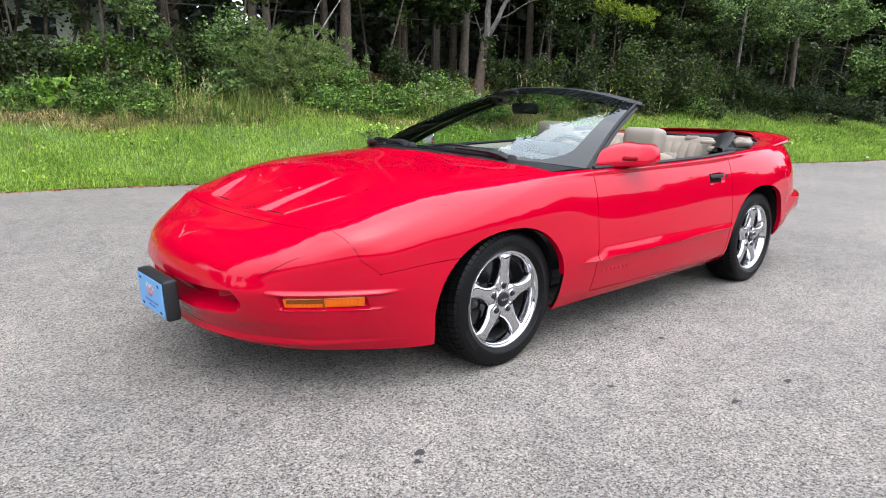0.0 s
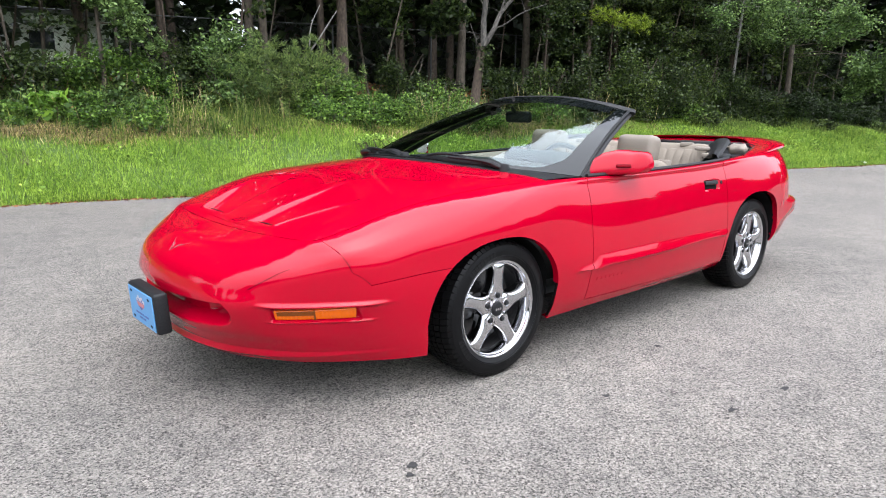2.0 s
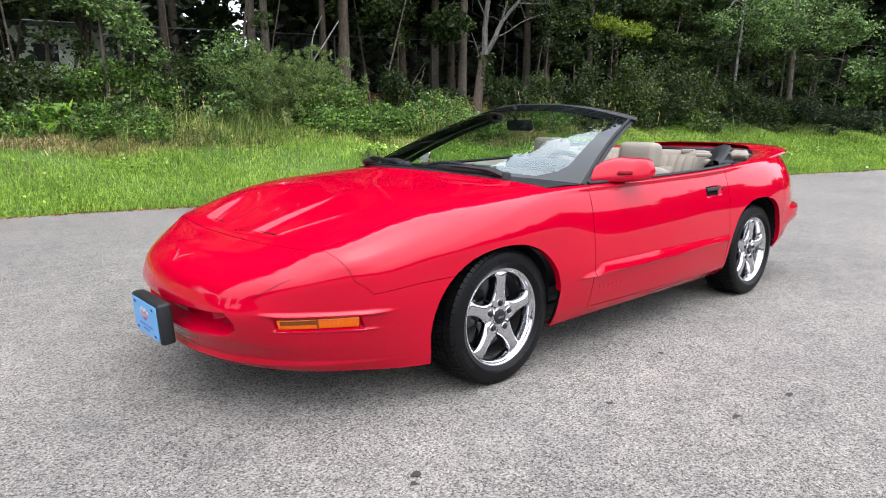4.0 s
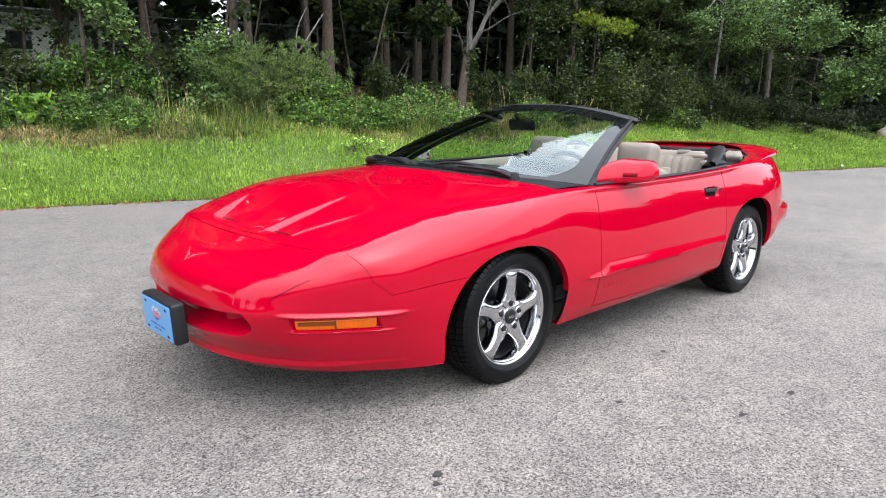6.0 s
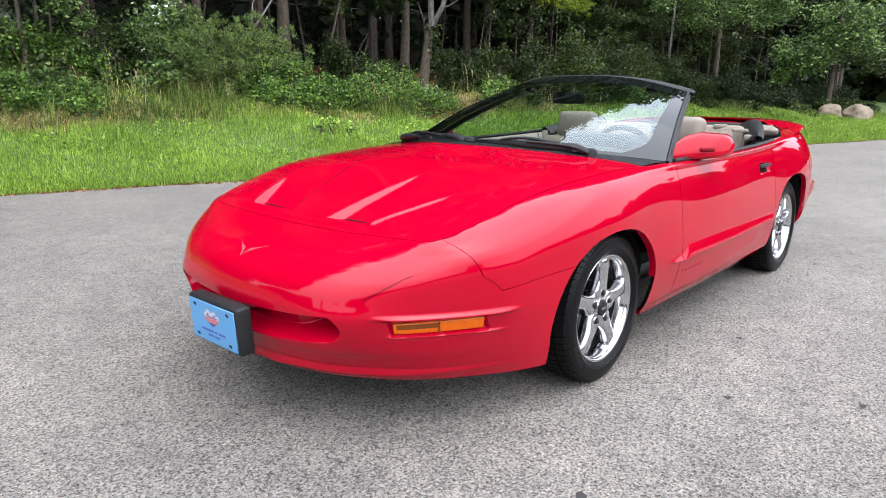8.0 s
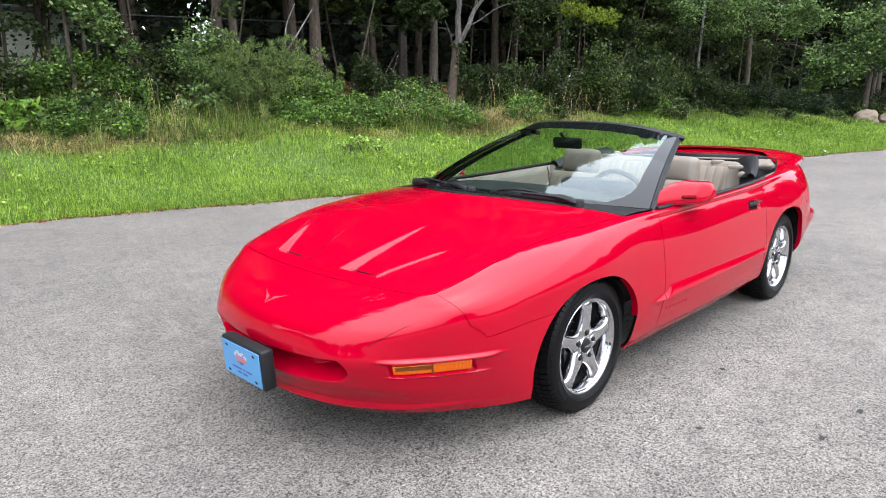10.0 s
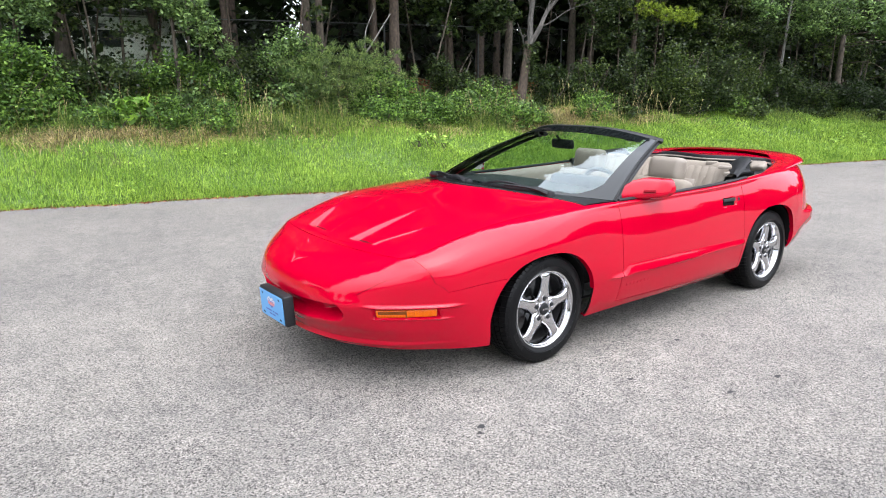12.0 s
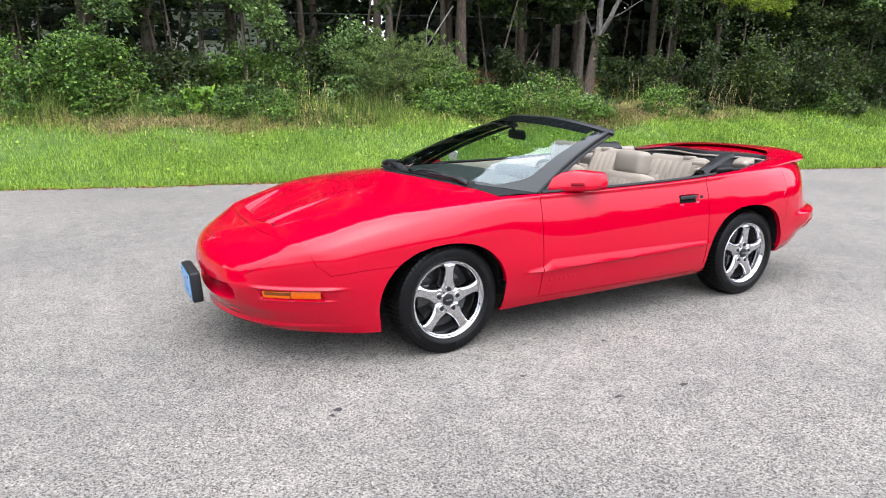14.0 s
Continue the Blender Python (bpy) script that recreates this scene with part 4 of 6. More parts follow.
# widest line
UPPER_FLANK = [(-1.165, 0, 0.583), (-1.14, 0.26, 0.583), (-1.07, 0.495, 0.588), (-0.97, 0.655, 0.598), (-0.76, 0.812, 0.628), (-0.43, 0.895, 0.69), (0, 0.935, 0.735), (0.36, 0.922, 0.745), (0.62, 0.917, 0.75), (1.25, 0.925, 0.76), (2.05, 0.926, 0.78), (2.4, 0.93, 0.79), (2.8, 0.925, 0.8), (3.15, 0.86, 0.81), (3.35, 0.755, 0.82), (3.54, 0.58, 0.83), (3.66, 0.31, 0.83), (3.7, 0, 0.83)]
# shoulder
SHOULDER = [(-1.06, 0, 0.65), (-1.035, 0.25, 0.652), (-0.98, 0.475, 0.658), (-0.915, 0.635, 0.662), (-0.785, 0.776, 0.676), (-0.43, 0.848, 0.768), (0, 0.885, 0.835), (0.36, 0.89, 0.85), (0.62, 0.886, 0.855), (1.25, 0.893, 0.865), (2.05, 0.892, 0.885), (2.4, 0.888, 0.905), (2.8, 0.86, 0.925), (3.15, 0.79, 0.94), (3.33, 0.7, 0.945), (3.5, 0.54, 0.95), (3.62, 0.29, 0.955), (3.66, 0, 0.955)]
# bonnet seam and belt
BELT_LINE = [(-0.905, 0, 0.695), (-0.9, 0.24, 0.697), (-0.885, 0.43, 0.702), (-0.865, 0.58, 0.706), (-0.81, 0.69, 0.716), (-0.43, 0.765, 0.822), (0, 0.8, 0.875), (0.36, 0.835, 0.89), (0.62, 0.855, 0.893), (1.25, 0.868, 0.9), (2.05, 0.865, 0.925), (2.4, 0.84, 0.945), (2.8, 0.79, 0.965), (3.15, 0.72, 0.98), (3.28, 0.64, 0.985), (3.42, 0.48, 0.99), (3.5, 0.27, 0.995), (3.53, 0, 0.995)]
# middle line of bonnet and boot lid
MIDDLE_LINE = [(-0.84, 0, 0.716), (-0.825, 0, 0.721), (-0.79, 0, 0.733), (-0.74, 0, 0.752), (-0.64, 0, 0.79), (-0.36, 0, 0.88), (-0.14, 0, 0.93), (0.03, 0, 0.963), (0.2, 0, 0.985), (0.9, 0, 0.98), (1.9, 0, 0.98), (2.3, 0, 0.98), (2.68, 0, 0.985), (2.95, 0, 1.0), (3.1, 0, 1.01), (3.22, 0, 1.015), (3.3, 0, 1.015), (3.34, 0, 1.015)]
LINES = [LOWER_EDGE, SILL_LINE, CREASE_LINE, FLANK_LINE, UPPER_FLANK, SHOULDER, BELT_LINE, MIDDLE_LINE]
net = np.array(LINES)
half = 0.5 * (net[6] + net[7])
half[:, 2] += np.array([0.002, 0.004, 0.006, 0.01, 0.014, 0.016, 0.016, 0.014] + [0.012] * 10)
net = np.concatenate([net[:7], half[None], net[7:]])
MID = 0.015  # the car's middle plane
flip = np.array([1, -1, 1])
net = np.concatenate([(2 * net[:1] - net[1:2]), net, net[-2:-1] * flip])
net = np.concatenate([net[:, 1:2] * flip, net, net[:, -2:-1] * flip], 1)
# parameter along the body by mean chord, across it by its fourth root
_ch = np.linalg.norm(np.diff(net[4:7], axis=1), axis=2).mean(0)
U_AT = np.r_[0, np.cumsum(_ch)]
U_AT -= U_AT[1]
_cv = np.linalg.norm(np.diff(net[:, 5:13], axis=0), axis=2).mean(1)
V_AT = np.r_[0, np.cumsum(_cv**0.25)]
V_AT -= V_AT[1]
NU = 18


def weights(t, at):
    """Cubic blending of the knots at `at` for each parameter in t."""
    t = np.asarray(t, float).ravel()
    n = len(at)
    i = np.clip(np.searchsorted(at, t, side="right") - 1, 1, n - 3)
    h = at[i + 1] - at[i]
    s = (t - at[i]) / h
    h00, h10, h01, h11 = 2 * s**3 - 3 * s**2 + 1, s**3 - 2 * s**2 + s, 3 * s**2 - 2 * s**3, s**3 - s**2
    w = np.zeros((len(t), n))
    r = np.arange(len(t))
    w[r, i] += h00
    w[r, i + 1] += h01

    def slope(j, f):
        d0, d1 = at[j] - at[j - 1], at[j + 1] - at[j]
        w[r, j + 1] += f * d0 / d1 / (d0 + d1)
        w[r, j - 1] -= f * d1 / d0 / (d0 + d1)
        w[r, j] += f * (d1 / d0 - d0 / d1) / (d0 + d1)

    slope(i, h10 * h)
    slope(i + 1, h11 * h)
    return w


def st(u):
    """Station number to parameter."""
    return np.interp(u, np.arange(-1, NU + 1), U_AT)


def row(v):
    """Row number to parameter."""
    return np.interp(v, np.arange(-1, 10), V_AT)


def skin(u, v):
    """Points of the body's left half at stations u and rows v (arrays of one shape)."""
    u, v = np.broadcast_arrays(np.asarray(u, float), np.asarray(v, float))
    wu, wv = weights(st(u), U_AT), weights(row(v), V_AT)
    return np.einsum("pi,pj,jik->pk", wu, wv, net).reshape(*u.shape, 3)


def station_at(x, at_row=3.0):
    """The station at which a row of the flank reaches x."""
    uu = np.linspace(3, 14, 1500)
    return np.interp(x, skin(uu, np.full_like(uu, at_row))[:, 0], uu)


def skin_normal(u, v):
    e = 0.01
    du = skin(np.clip(u + e, 0, NU - 1), v) - skin(np.clip(u - e, 0, NU - 1), v)
    dv = skin(u, np.clip(v + e, 0, 8)) - skin(u, np.clip(v - e, 0, 8))
    n = np.cross(du, dv)
    n /= np.linalg.norm(n, axis=-1)[..., None] + 1e-12
    p = skin(u, v)
    core = np.stack([np.clip(p[..., 0], -0.6, 2.9), 0 * p[..., 1], np.full_like(p[..., 2], 0.42)], -1)
    n *= np.where(((p - core) * n).sum(-1)[..., None] >= 0, 1, -1)
    return n


def mirrored(p, side):
    """Half-width coordinates to world ones: side -1 is the driver's."""
    q = np.array(p, float)
    w = q[..., 1]
    q[..., 1] = MID + side * (w + MID * np.clip(w / 0.3, 0, 1))
    return q


def panel_mesh(name, grids, gap=0.002, depth=0.018):
    """A body panel from one or more point grids, each with its outward normals and the sides that end at a gap."""
    verts, faces = [], []
    for P, N, sides in grids:
        P = P.copy()
        n, m = P.shape[:2]
        ends = {"u0": (0, slice(None)), "u1": (n - 1, slice(None)), "v0": (slice(None), 0), "v1": (slice(None), m - 1)}
        near = {"u0": (1, slice(None)), "u1": (n - 2, slice(None)), "v0": (slice(None), 1), "v1": (slice(None), m - 2)}
        for k in sides:
            d = P[near[k]] - P[ends[k]]
            P[ends[k]] = P[ends[k]] + gap * d / (np.linalg.norm(d, axis=-1)[..., None] + 1e-9)
        base = len(verts)
        verts.extend(P.reshape(-1, 3))
        idx = base + np.arange(n * m).reshape(n, m)
        faces.extend(np.stack([idx[:-1, :-1], idx[1:, :-1], idx[1:, 1:], idx[:-1, 1:]], -1).reshape(-1, 4))
        for k in sides:
            e, nn = P[ends[k]], N[ends[k]]
            b = len(verts)
            verts.extend(e)
            verts.extend(e - depth * 0.25 * nn + 0.0)
            verts.extend(e - depth * nn)
            c = len(e)
            for r in (0, 1):
                for j in range(c - 1):
                    faces.append((b + r * c + j, b + r * c + j + 1, b + (r + 1) * c + j + 1, b + (r + 1) * c + j))
    bm = bmesh.new()
    bm.from_mesh(raw_mesh(name, verts, faces))
    bmesh.ops.remove_doubles(bm, verts=bm.verts, dist=0.0003)
    me = bpy.data.meshes.new(name)
    bm.to_mesh(me)
    bm.free()
    me.shade_smooth()
    return me


def facing(me, outward):
    """Turns the faces outward; outward(centre) gives the outer way."""
    bm = bmesh.new()
    bm.from_mesh(me)
    for f in bm.faces:
        if f.normal.dot(outward(f.calc_center_median())) < 0:
            f.normal_flip()
    bm.to_mesh(me)
    bm.free()
    me.set_sharp_from_angle(angle=radians(42))
    return me


car = holder("convertible_car", (1.3, 0, 0), "red two-door convertible with its roof down, parked on asphalt", "car")


def both(grids):
    """Left and right halves of grids given in half widths."""
    return [(mirrored(P, k), mirrored(N, k), sides) for k in (-1, 1) for P, N, sides in grids]


def uv(u, v):
    U, V = np.meshgrid(u, v, indexing="ij")
    return U, V


def moved(P, N, d):
    return P + N * d[..., None]


# bonnet with its two nostrils
U, V = uv(np.linspace(0, 7, 210), np.linspace(6, 8, 140))
P, N = skin(U, V), None
N = skin_normal(U, V)
N[..., 2] = np.abs(N[..., 2])


def nostril(P):
    """A shallow hollow that runs out rearwards between two rims."""
    x, y = P[..., 0], P[..., 1]
    f = np.clip((x + 0.83) / 0.47, 0, 1)
    g = np.clip((x + 0.83) / 0.35, 0, 1)
    inner, outer = 0.1 + 0.125 * f, 0.36 + 0.175 * g
    wall_in, wall_out = 0.008 + 0.06 * (1 - f), 0.03 * (1 - 0.6 * g)
    inside = smoothstep(inner, inner + wall_in, y) * (1 - smoothstep(outer - wall_out, outer, y))
    w = np.clip((y - inner) / (outer - inner), 0, 1)
    run = np.clip((x + 0.83) / (0.47 - 0.14 * w), 0, 1)
    depth = 0.03 * (1 - run) ** 0.85 * smoothstep(-0.836, -0.829, x)
    rim = 0.008 * np.exp(-(((y - outer - 0.004) / 0.013) ** 2)) * (1 - smoothstep(0.6, 1.0, g)) * smoothstep(-0.85, -0.825, x)
    return rim - depth * inside


SKIN_P = P.copy()
P = moved(P, N, nostril(P))
hood = child("hood", facing(panel_mesh("hood", both([(P, N, ("v0", "u1"))]), 0.003), lambda c: Vector((0, 0, 1))), PAINT, car)
for k in (-1, 1):
    slot = [(-0.816, w, 0.0) for w in np.linspace(0.165, 0.345, 10).tolist()]
    slot = [(x, w, SKIN_P[((SKIN_P[..., :2] - [x, w]) ** 2).sum(-1).argmin() // SKIN_P.shape[1], ((SKIN_P[..., :2] - [x, w]) ** 2).sum(-1).argmin() % SKIN_P.shape[1], 2] - 0.009) for x, w, _ in slot]
    part("nostril", sweep_bm(mirrored(slot, k), [0.001, 0.002, 0.003, 0.004, 0.004, 0.004, 0.004, 0.003, 0.002, 0.001], 6, 0.6), DARK_VOID, hood)


# nose and bumper cover
def carve(P):
    """Grille openings, lamp recesses and the lower lip pressed into the nose."""
    y, z = P[..., 1], P[..., 2]
    ztop, zbot = 0.447 + 0.02 * (y / 0.5) ** 2, 0.362 + 0.035 * (np.clip(y, 0, 1) / 0.5) ** 3
    g = smoothstep(zbot - 0.022, zbot + 0.012, z) * (1 - smoothstep(ztop - 0.005, ztop + 0.003, z)) * (1 - smoothstep(0.468, 0.5, y + 14 * (z - 0.42) ** 2))
    d = -0.15 * g * (0.45 + 0.55 * smoothstep(0.28, 0.47, y))
    lamp = smoothstep(0.402, 0.406, z) * (1 - smoothstep(0.453, 0.457, z)) * smoothstep(0.622, 0.634, y) * (1 - smoothstep(0.816, 0.822, y))
    d -= 0.016 * lamp
    d += 0.015 * np.exp(-(((z - 0.469) / 0.0085) ** 2)) * smoothstep(0.57, 0.66, y) * (1 - smoothstep(0.84, 0.885, y))
    d += 0.006 * np.exp(-(((z - 0.4) / 0.005) ** 2)) * smoothstep(0.6, 0.63, y) * (1 - smoothstep(0.83, 0.85, y))
    fade = 1 - smoothstep(0.5, 0.9, y)
    d += 0.02 * (1 - smoothstep(0.244, 0.258, z)) * fade
    d -= 0.009 * np.exp(-(((z - 0.292) / 0.03) ** 2)) * fade
    return d


u_arch = station_at(-0.44)
V_SEAM = 2.75  # the fender's lower line
seam_u = lambda v: 4.0 + 0.17 * np.clip((3.5 - np.asarray(v, float)) / 0.75, 0, 1)


def arch_z(x, which):
    cx, cz, a, b, k = ((-0.015, 0.33, 0.43, 0.338, 2.2), (2.495, 0.335, 0.42, 0.37, 2.25))[which]
    if which == 0:
        a = np.where(x < cx, 0.412, 0.388)
    t = np.clip(1 - np.abs((x - cx) / a) ** k, 0, 1) ** (1 / k)
    return cz + b * t


U, V = uv(np.linspace(0, 4.17, 230), np.linspace(0, V_SEAM, 180))
P, N = skin(U, V), skin_normal(U, V)
low = (moved(P, N, carve(P)), N, ("v0",))
v_rows, u_try = np.linspace(0, V_SEAM, 180), np.linspace(4.17, station_at(-0.02), 400)
u_ends = []
for v in v_rows:
    q = skin(u_try, np.full(400, v))
    u_ends.append(u_try[np.argmax((q[:, 0] > -0.428 + 0.16 * np.clip(0.33 - q[:, 2], 0, 0.14)) & (q[:, 2] < arch_z(q[:, 0], 0)))])
U = 4.17 + (np.array(u_ends) - 4.17)[None] * np.linspace(0, 1, 50)[:, None]
V = np.repeat(v_rows[None], 50, 0)
P, N = skin(U, V), skin_normal(U, V)
low_end = (moved(P, N, carve(P)), N, ("v0", "v1", "u1"))
V2 = np.repeat(np.linspace(V_SEAM, 6.0, 64)[None], 220, 0)
U2 = seam_u(V2) * np.linspace(0, 1, 220)[:, None]
up = (skin(U2, V2), skin_normal(U2, V2), ("v1", "u1"))
cover = child("bumper_cover", facing(panel_mesh("bumper_cover", both([low, low_end, up]), 0.0013), lambda c: Vector((c.x + 0.3, 0.6 * c.y, 0.8 * (c.z - 0.42))) if c.x < -0.5 else Vector((0, c.y, 0))), PAINT, car)


def flank(u0, u1, v_top, n, m, which=None, v_low=0.0, extra=None):
    """A stretch of the flank; `which` cuts it along a wheel arch."""
    s = np.linspace(0, 1, n)
    if which is not None:
        s = 0.5 - 0.5 * np.cos(math.pi * s)
    uu = u0 + (u1 - u0) * s
    lows = np.full(n, v_low)
    if which is not None:
        vv = np.linspace(0, 6, 400)
        for i, u in enumerate(uu):
            q = skin(np.full(400, u), vv)
            under = q[:, 2] < arch_z(q[:, 0], which)
            lows[i] = max(v_low, vv[np.nonzero(under)[0].max()] if under.any() else v_low)
            if which == 0 and q[0, 0] < -0.015:
                lows[i] = max(lows[i], V_SEAM)
    tops = np.broadcast_to(v_top, n)
    V = lows[:, None] + (tops - lows)[:, None] * np.linspace(0, 1, m)[None]
    U = np.repeat(uu[:, None], m, 1)
    P, N = skin(U, V), skin_normal(U, V)
    if extra is not None:
        P = moved(P, N, extra(P))
    return P, N


def crease(P):
    """The sharp ledge along the lower door, a spike on the fender that dies out at the rear arch."""
    x, z = P[..., 0], P[..., 2]
    zc = 0.438 + 0.026 * (x - 0.5) / 1.5
    lift = np.interp(x, [0.47, 0.64, 1.2, 2.0, 2.07], [0.0, 0.022, 0.019, 0.013, 0.008])
    tall = np.interp(x, [0.47, 0.63, 0.68, 1.2, 2.05], [0.01, 0.022, 0.062, 0.055, 0.032])
    above = (z >= zc) * np.clip(1 - (z - zc) / tall, 0, 1) * lift
    below = (z < zc) * lift * (1 - smoothstep(0.0, 0.012, zc - z))
    return above + below


def tail(P):
    """The bumper's shelf standing out below the tail."""
    x, z = P[..., 0], P[..., 2]
    return 0.05 * (1 - smoothstep(0.575, 0.615, z)) * smoothstep(0.4, 0.54, z) * smoothstep(2.98, 3.3, x) - 0.018 * np.exp(-(((z - 0.75) / 0.09) ** 2)) * smoothstep(3.2, 3.4, x)


u_a0, u_a1 = u_arch, station_at(0.368)
u_d0, u_d1 = station_at(0.62), station_at(2.045)
u_r0, u_r1 = station_at(2.072), station_at(2.918)
for k, nm in ((-1, "driver"), (1, "passenger")):
    side_out = lambda c, k=k: Vector((0.1 * (c.x - 1.2), k, 0.8 * max(0, c.z - 0.8)))
    g = lambda PN, sides: (mirrored(PN[0], k), mirrored(PN[1], k), sides)
    V = np.repeat(np.linspace(V_SEAM, 6.0, 60)[None], 30, 0)
    U = seam_u(V) + (u_a0 - seam_u(V)) * np.linspace(0, 1, 30)[:, None]
    front = skin(U, V), skin_normal(U, V)
    over = flank(u_a0, u_a1, 6.0, 90, 60, 0)
    behind = flank(u_a1, u_d0, 6.0, 24, 110, None, 0.0, crease)
    child("fender", facing(panel_mesh("fender", [g(front, ("u0", "v0", "v1")), g(over, ("v0", "v1")), g(behind, ("u1", "v1", "v0"))], 0.0013, 0.032), side_out), PAINT, car)
    # door with handle recess
    def door_shape(P):
        x, z = P[..., 0], P[..., 2]
        pocket = smoothstep(1.765, 1.772, x) * (1 - smoothstep(1.938, 1.945, x)) * smoothstep(0.757, 0.763, z) * (1 - smoothstep(0.812, 0.816, z))
        return crease(P) - 0.02 * pocket
    dp = flank(u_d0, u_d1, 6.0, 170, 120, None, 0.78, door_shape)
    # the rear edge sweeps back below the handle
    door = child("door", facing(panel_mesh("door", [g(dp, ("u0", "u1", "v0", "v1"))], 0.0035), side_out), PAINT, car, "red door with a black handle")
    q = skin(np.full(200, station_at(1.852)), np.linspace(2, 6, 200))
    hw = float(np.interp(0.79, q[:, 2], q[:, 1]))
    hy = -hw if k < 0 else hw + 2 * MID
    part("handle", box_bm((0.155, 0.016, 0.024), pose(1.848, hy - k * 0.004, 0.799, k * 14), 0.004), BLACK_PLASTIC, door, "black plastic door handle")
    part("lock", lathe_bm([(0.0001, 0.004), (0.011, 0.004), (0.013, 0.0), (0.013, -0.01)], pose(1.975, hy - k * 0.001, 0.795, 0, 0, 0 if k > 0 else 180), 20), BLACK_PLASTIC, door)
    part("belt_seal", sweep_bm([mirrored(q, k) + [0, 0, 0.006] for q in skin(np.linspace(u_d0 + 0.05, 10.35, 40), np.full(40, 6.0))], 0.011, 6), BLACK_PLASTIC, door)
    sill = flank(u_d0, u_r0, 0.78, 60, 14)
    child("rocker_panel", facing(panel_mesh("rocker_panel", [g(sill, ("v1", "v0"))]), side_out), PAINT, car)
    before = flank(u_d1, u_r0, 6.0, 8, 60, None, 0.78, crease)
    over = flank(u_r0, u_r1, 6.0, 90, 60, 1)
    U3, V3 = uv(np.linspace(u_r1, 13.4, 40), np.linspace(0, 6.0, 70))
    P3 = moved(skin(U3, V3), skin_normal(U3, V3), tail(skin(U3, V3))), skin_normal(U3, V3)
    child("quarter_panel", facing(panel_mesh("quarter_panel", [g(before, ("u0", "v0")), g(over, ("v0",)), g(P3, ("u0", "v0"))], 0.002, 0.032), side_out), PAINT, car)
    # wheel housing liners
    for which, cx in ((0, -0.015), (1, 2.495)):
        xs = np.linspace(cx - (0.43, 0.42)[which], cx + (0.388, 0.42)[which], 40)
        rim = np.stack([xs, np.full(40, 0.9), arch_z(xs, which)], -1)
        rim = np.concatenate([[[xs[0], 0.9, 0.3]], rim, [[xs[-1], 0.9, 0.3]]])
        reach = np.interp(rim[:, 2], *(([0.28, 0.45], [0.85, 0.89]), ([0.3, 0.37], [0.865, 0.9]))[which])
        if which == 0:
            reach = np.where(rim[:, 0] > cx, np.interp(rim[:, 2], [0.3, 0.37], [0.835, 0.868]), reach)
        vs = [mirrored(np.stack([rim[:, 0], np.minimum(reach, w), rim[:, 2]], -1), k) for w in (0.9, 0.82, 0.5)]
        vs.append(mirrored(rim * [1, 0, 0] + [0, 0.5, 0.3], k))
        m_ = len(rim)
        fs = [(r * m_ + j, r * m_ + j + 1, (r + 1) * m_ + j + 1, (r + 1) * m_ + j) for r in range(3) for j in range(m_ - 1)]
        child("wheel_liner", raw_mesh("wheel_liner", np.concatenate(vs), fs), DARK_VOID, car)

# tail: rear bumper with its ducktail and lamps
U, V = uv(np.linspace(13.4, 17, 70), np.linspace(0, 6.0, 80))
P, N = skin(U, V), skin_normal(U, V)
child("rear_bumper", facing(panel_mesh("rear_bumper", both([(moved(P, N, tail(P)), N, ("v0", "v1"))])), lambda c: Vector((c.x - 2.6, 0.6 * c.y, 0.9 * (c.z - 0.6)))), PAINT, car)
# deck behind the seats
vv = np.linspace(6.0, 8.0, 60)
front = 11.2 + 2.42 * smoothstep(0, 0.62, vv - 6.0) ** 0.8
U = front[None] + (17 - front)[None] * np.linspace(0, 1, 70)[:, None]
V = np.repeat(vv[None], 70, 0)
P, N = skin(U, V), skin_normal(U, V)
deck_edge = P[0].copy()
N[..., 2] = np.abs(N[..., 2])
child("trunk_lid", facing(panel_mesh("trunk_lid", both([(P, N, ("u0",))])), lambda c: Vector((0, 0, 1))), PAINT, car)

# spoiler blade wrapping the tail
sp = spline([(2.75, -0.83, 0.945), (3.05, -0.775, 0.972), (3.3, -0.715, 0.995), (3.44, -0.6, 1.012), (3.55, -0.38, 1.025), (3.6, 0, 1.03), (3.55, 0.38, 1.025), (3.44, 0.6, 1.012), (3.3, 0.715, 0.995), (3.05, 0.775, 0.972), (2.75, 0.83, 0.945)], 81)
vs, fs = [], []
for i, q in enumerate(sp):
    d = sp[min(i + 1, 80)] - sp[max(i - 1, 0)]
    o = np.array([d[1], -d[0], 0])
    o = -o / np.linalg.norm(o)
    if o[0] * 0.3 + o[1] * np.sign(q[1]) * 0.9 < 0 and abs(q[1]) > 0.5 or abs(q[1]) <= 0.5 and o[0] < 0:
        o = -o
    grow = min(1.0, max(0.05, (q[0] - 2.72) / 0.5))
    for dx, dz in ((-0.2 * grow - 0.02, 0.012), (-0.1 * grow, 0.016), (0.0, 0.014), (0.035 * grow, 0.008), (0.042 * grow, -0.002), (0.02 * grow, -0.02), (-0.06 * grow, -0.045)):
        vs.append(q + o * dx + np.array([0, 0, dz * (0.4 + 0.6 * grow)]))
for i in range(80):
    for j in range(7):
        fs.append((i * 7 + j, (i + 1) * 7 + j, (i + 1) * 7 + (j + 1) % 7, i * 7 + (j + 1) % 7))
bm = bmesh.new()
bm.from_mesh(raw_mesh("spoiler", vs, fs))
part("spoiler", bm, PAINT, car)

# dark inner shell that closes the panel gaps
U, V = uv(np.linspace(0.0, u_a0, 60), np.linspace(0, 6, 30))
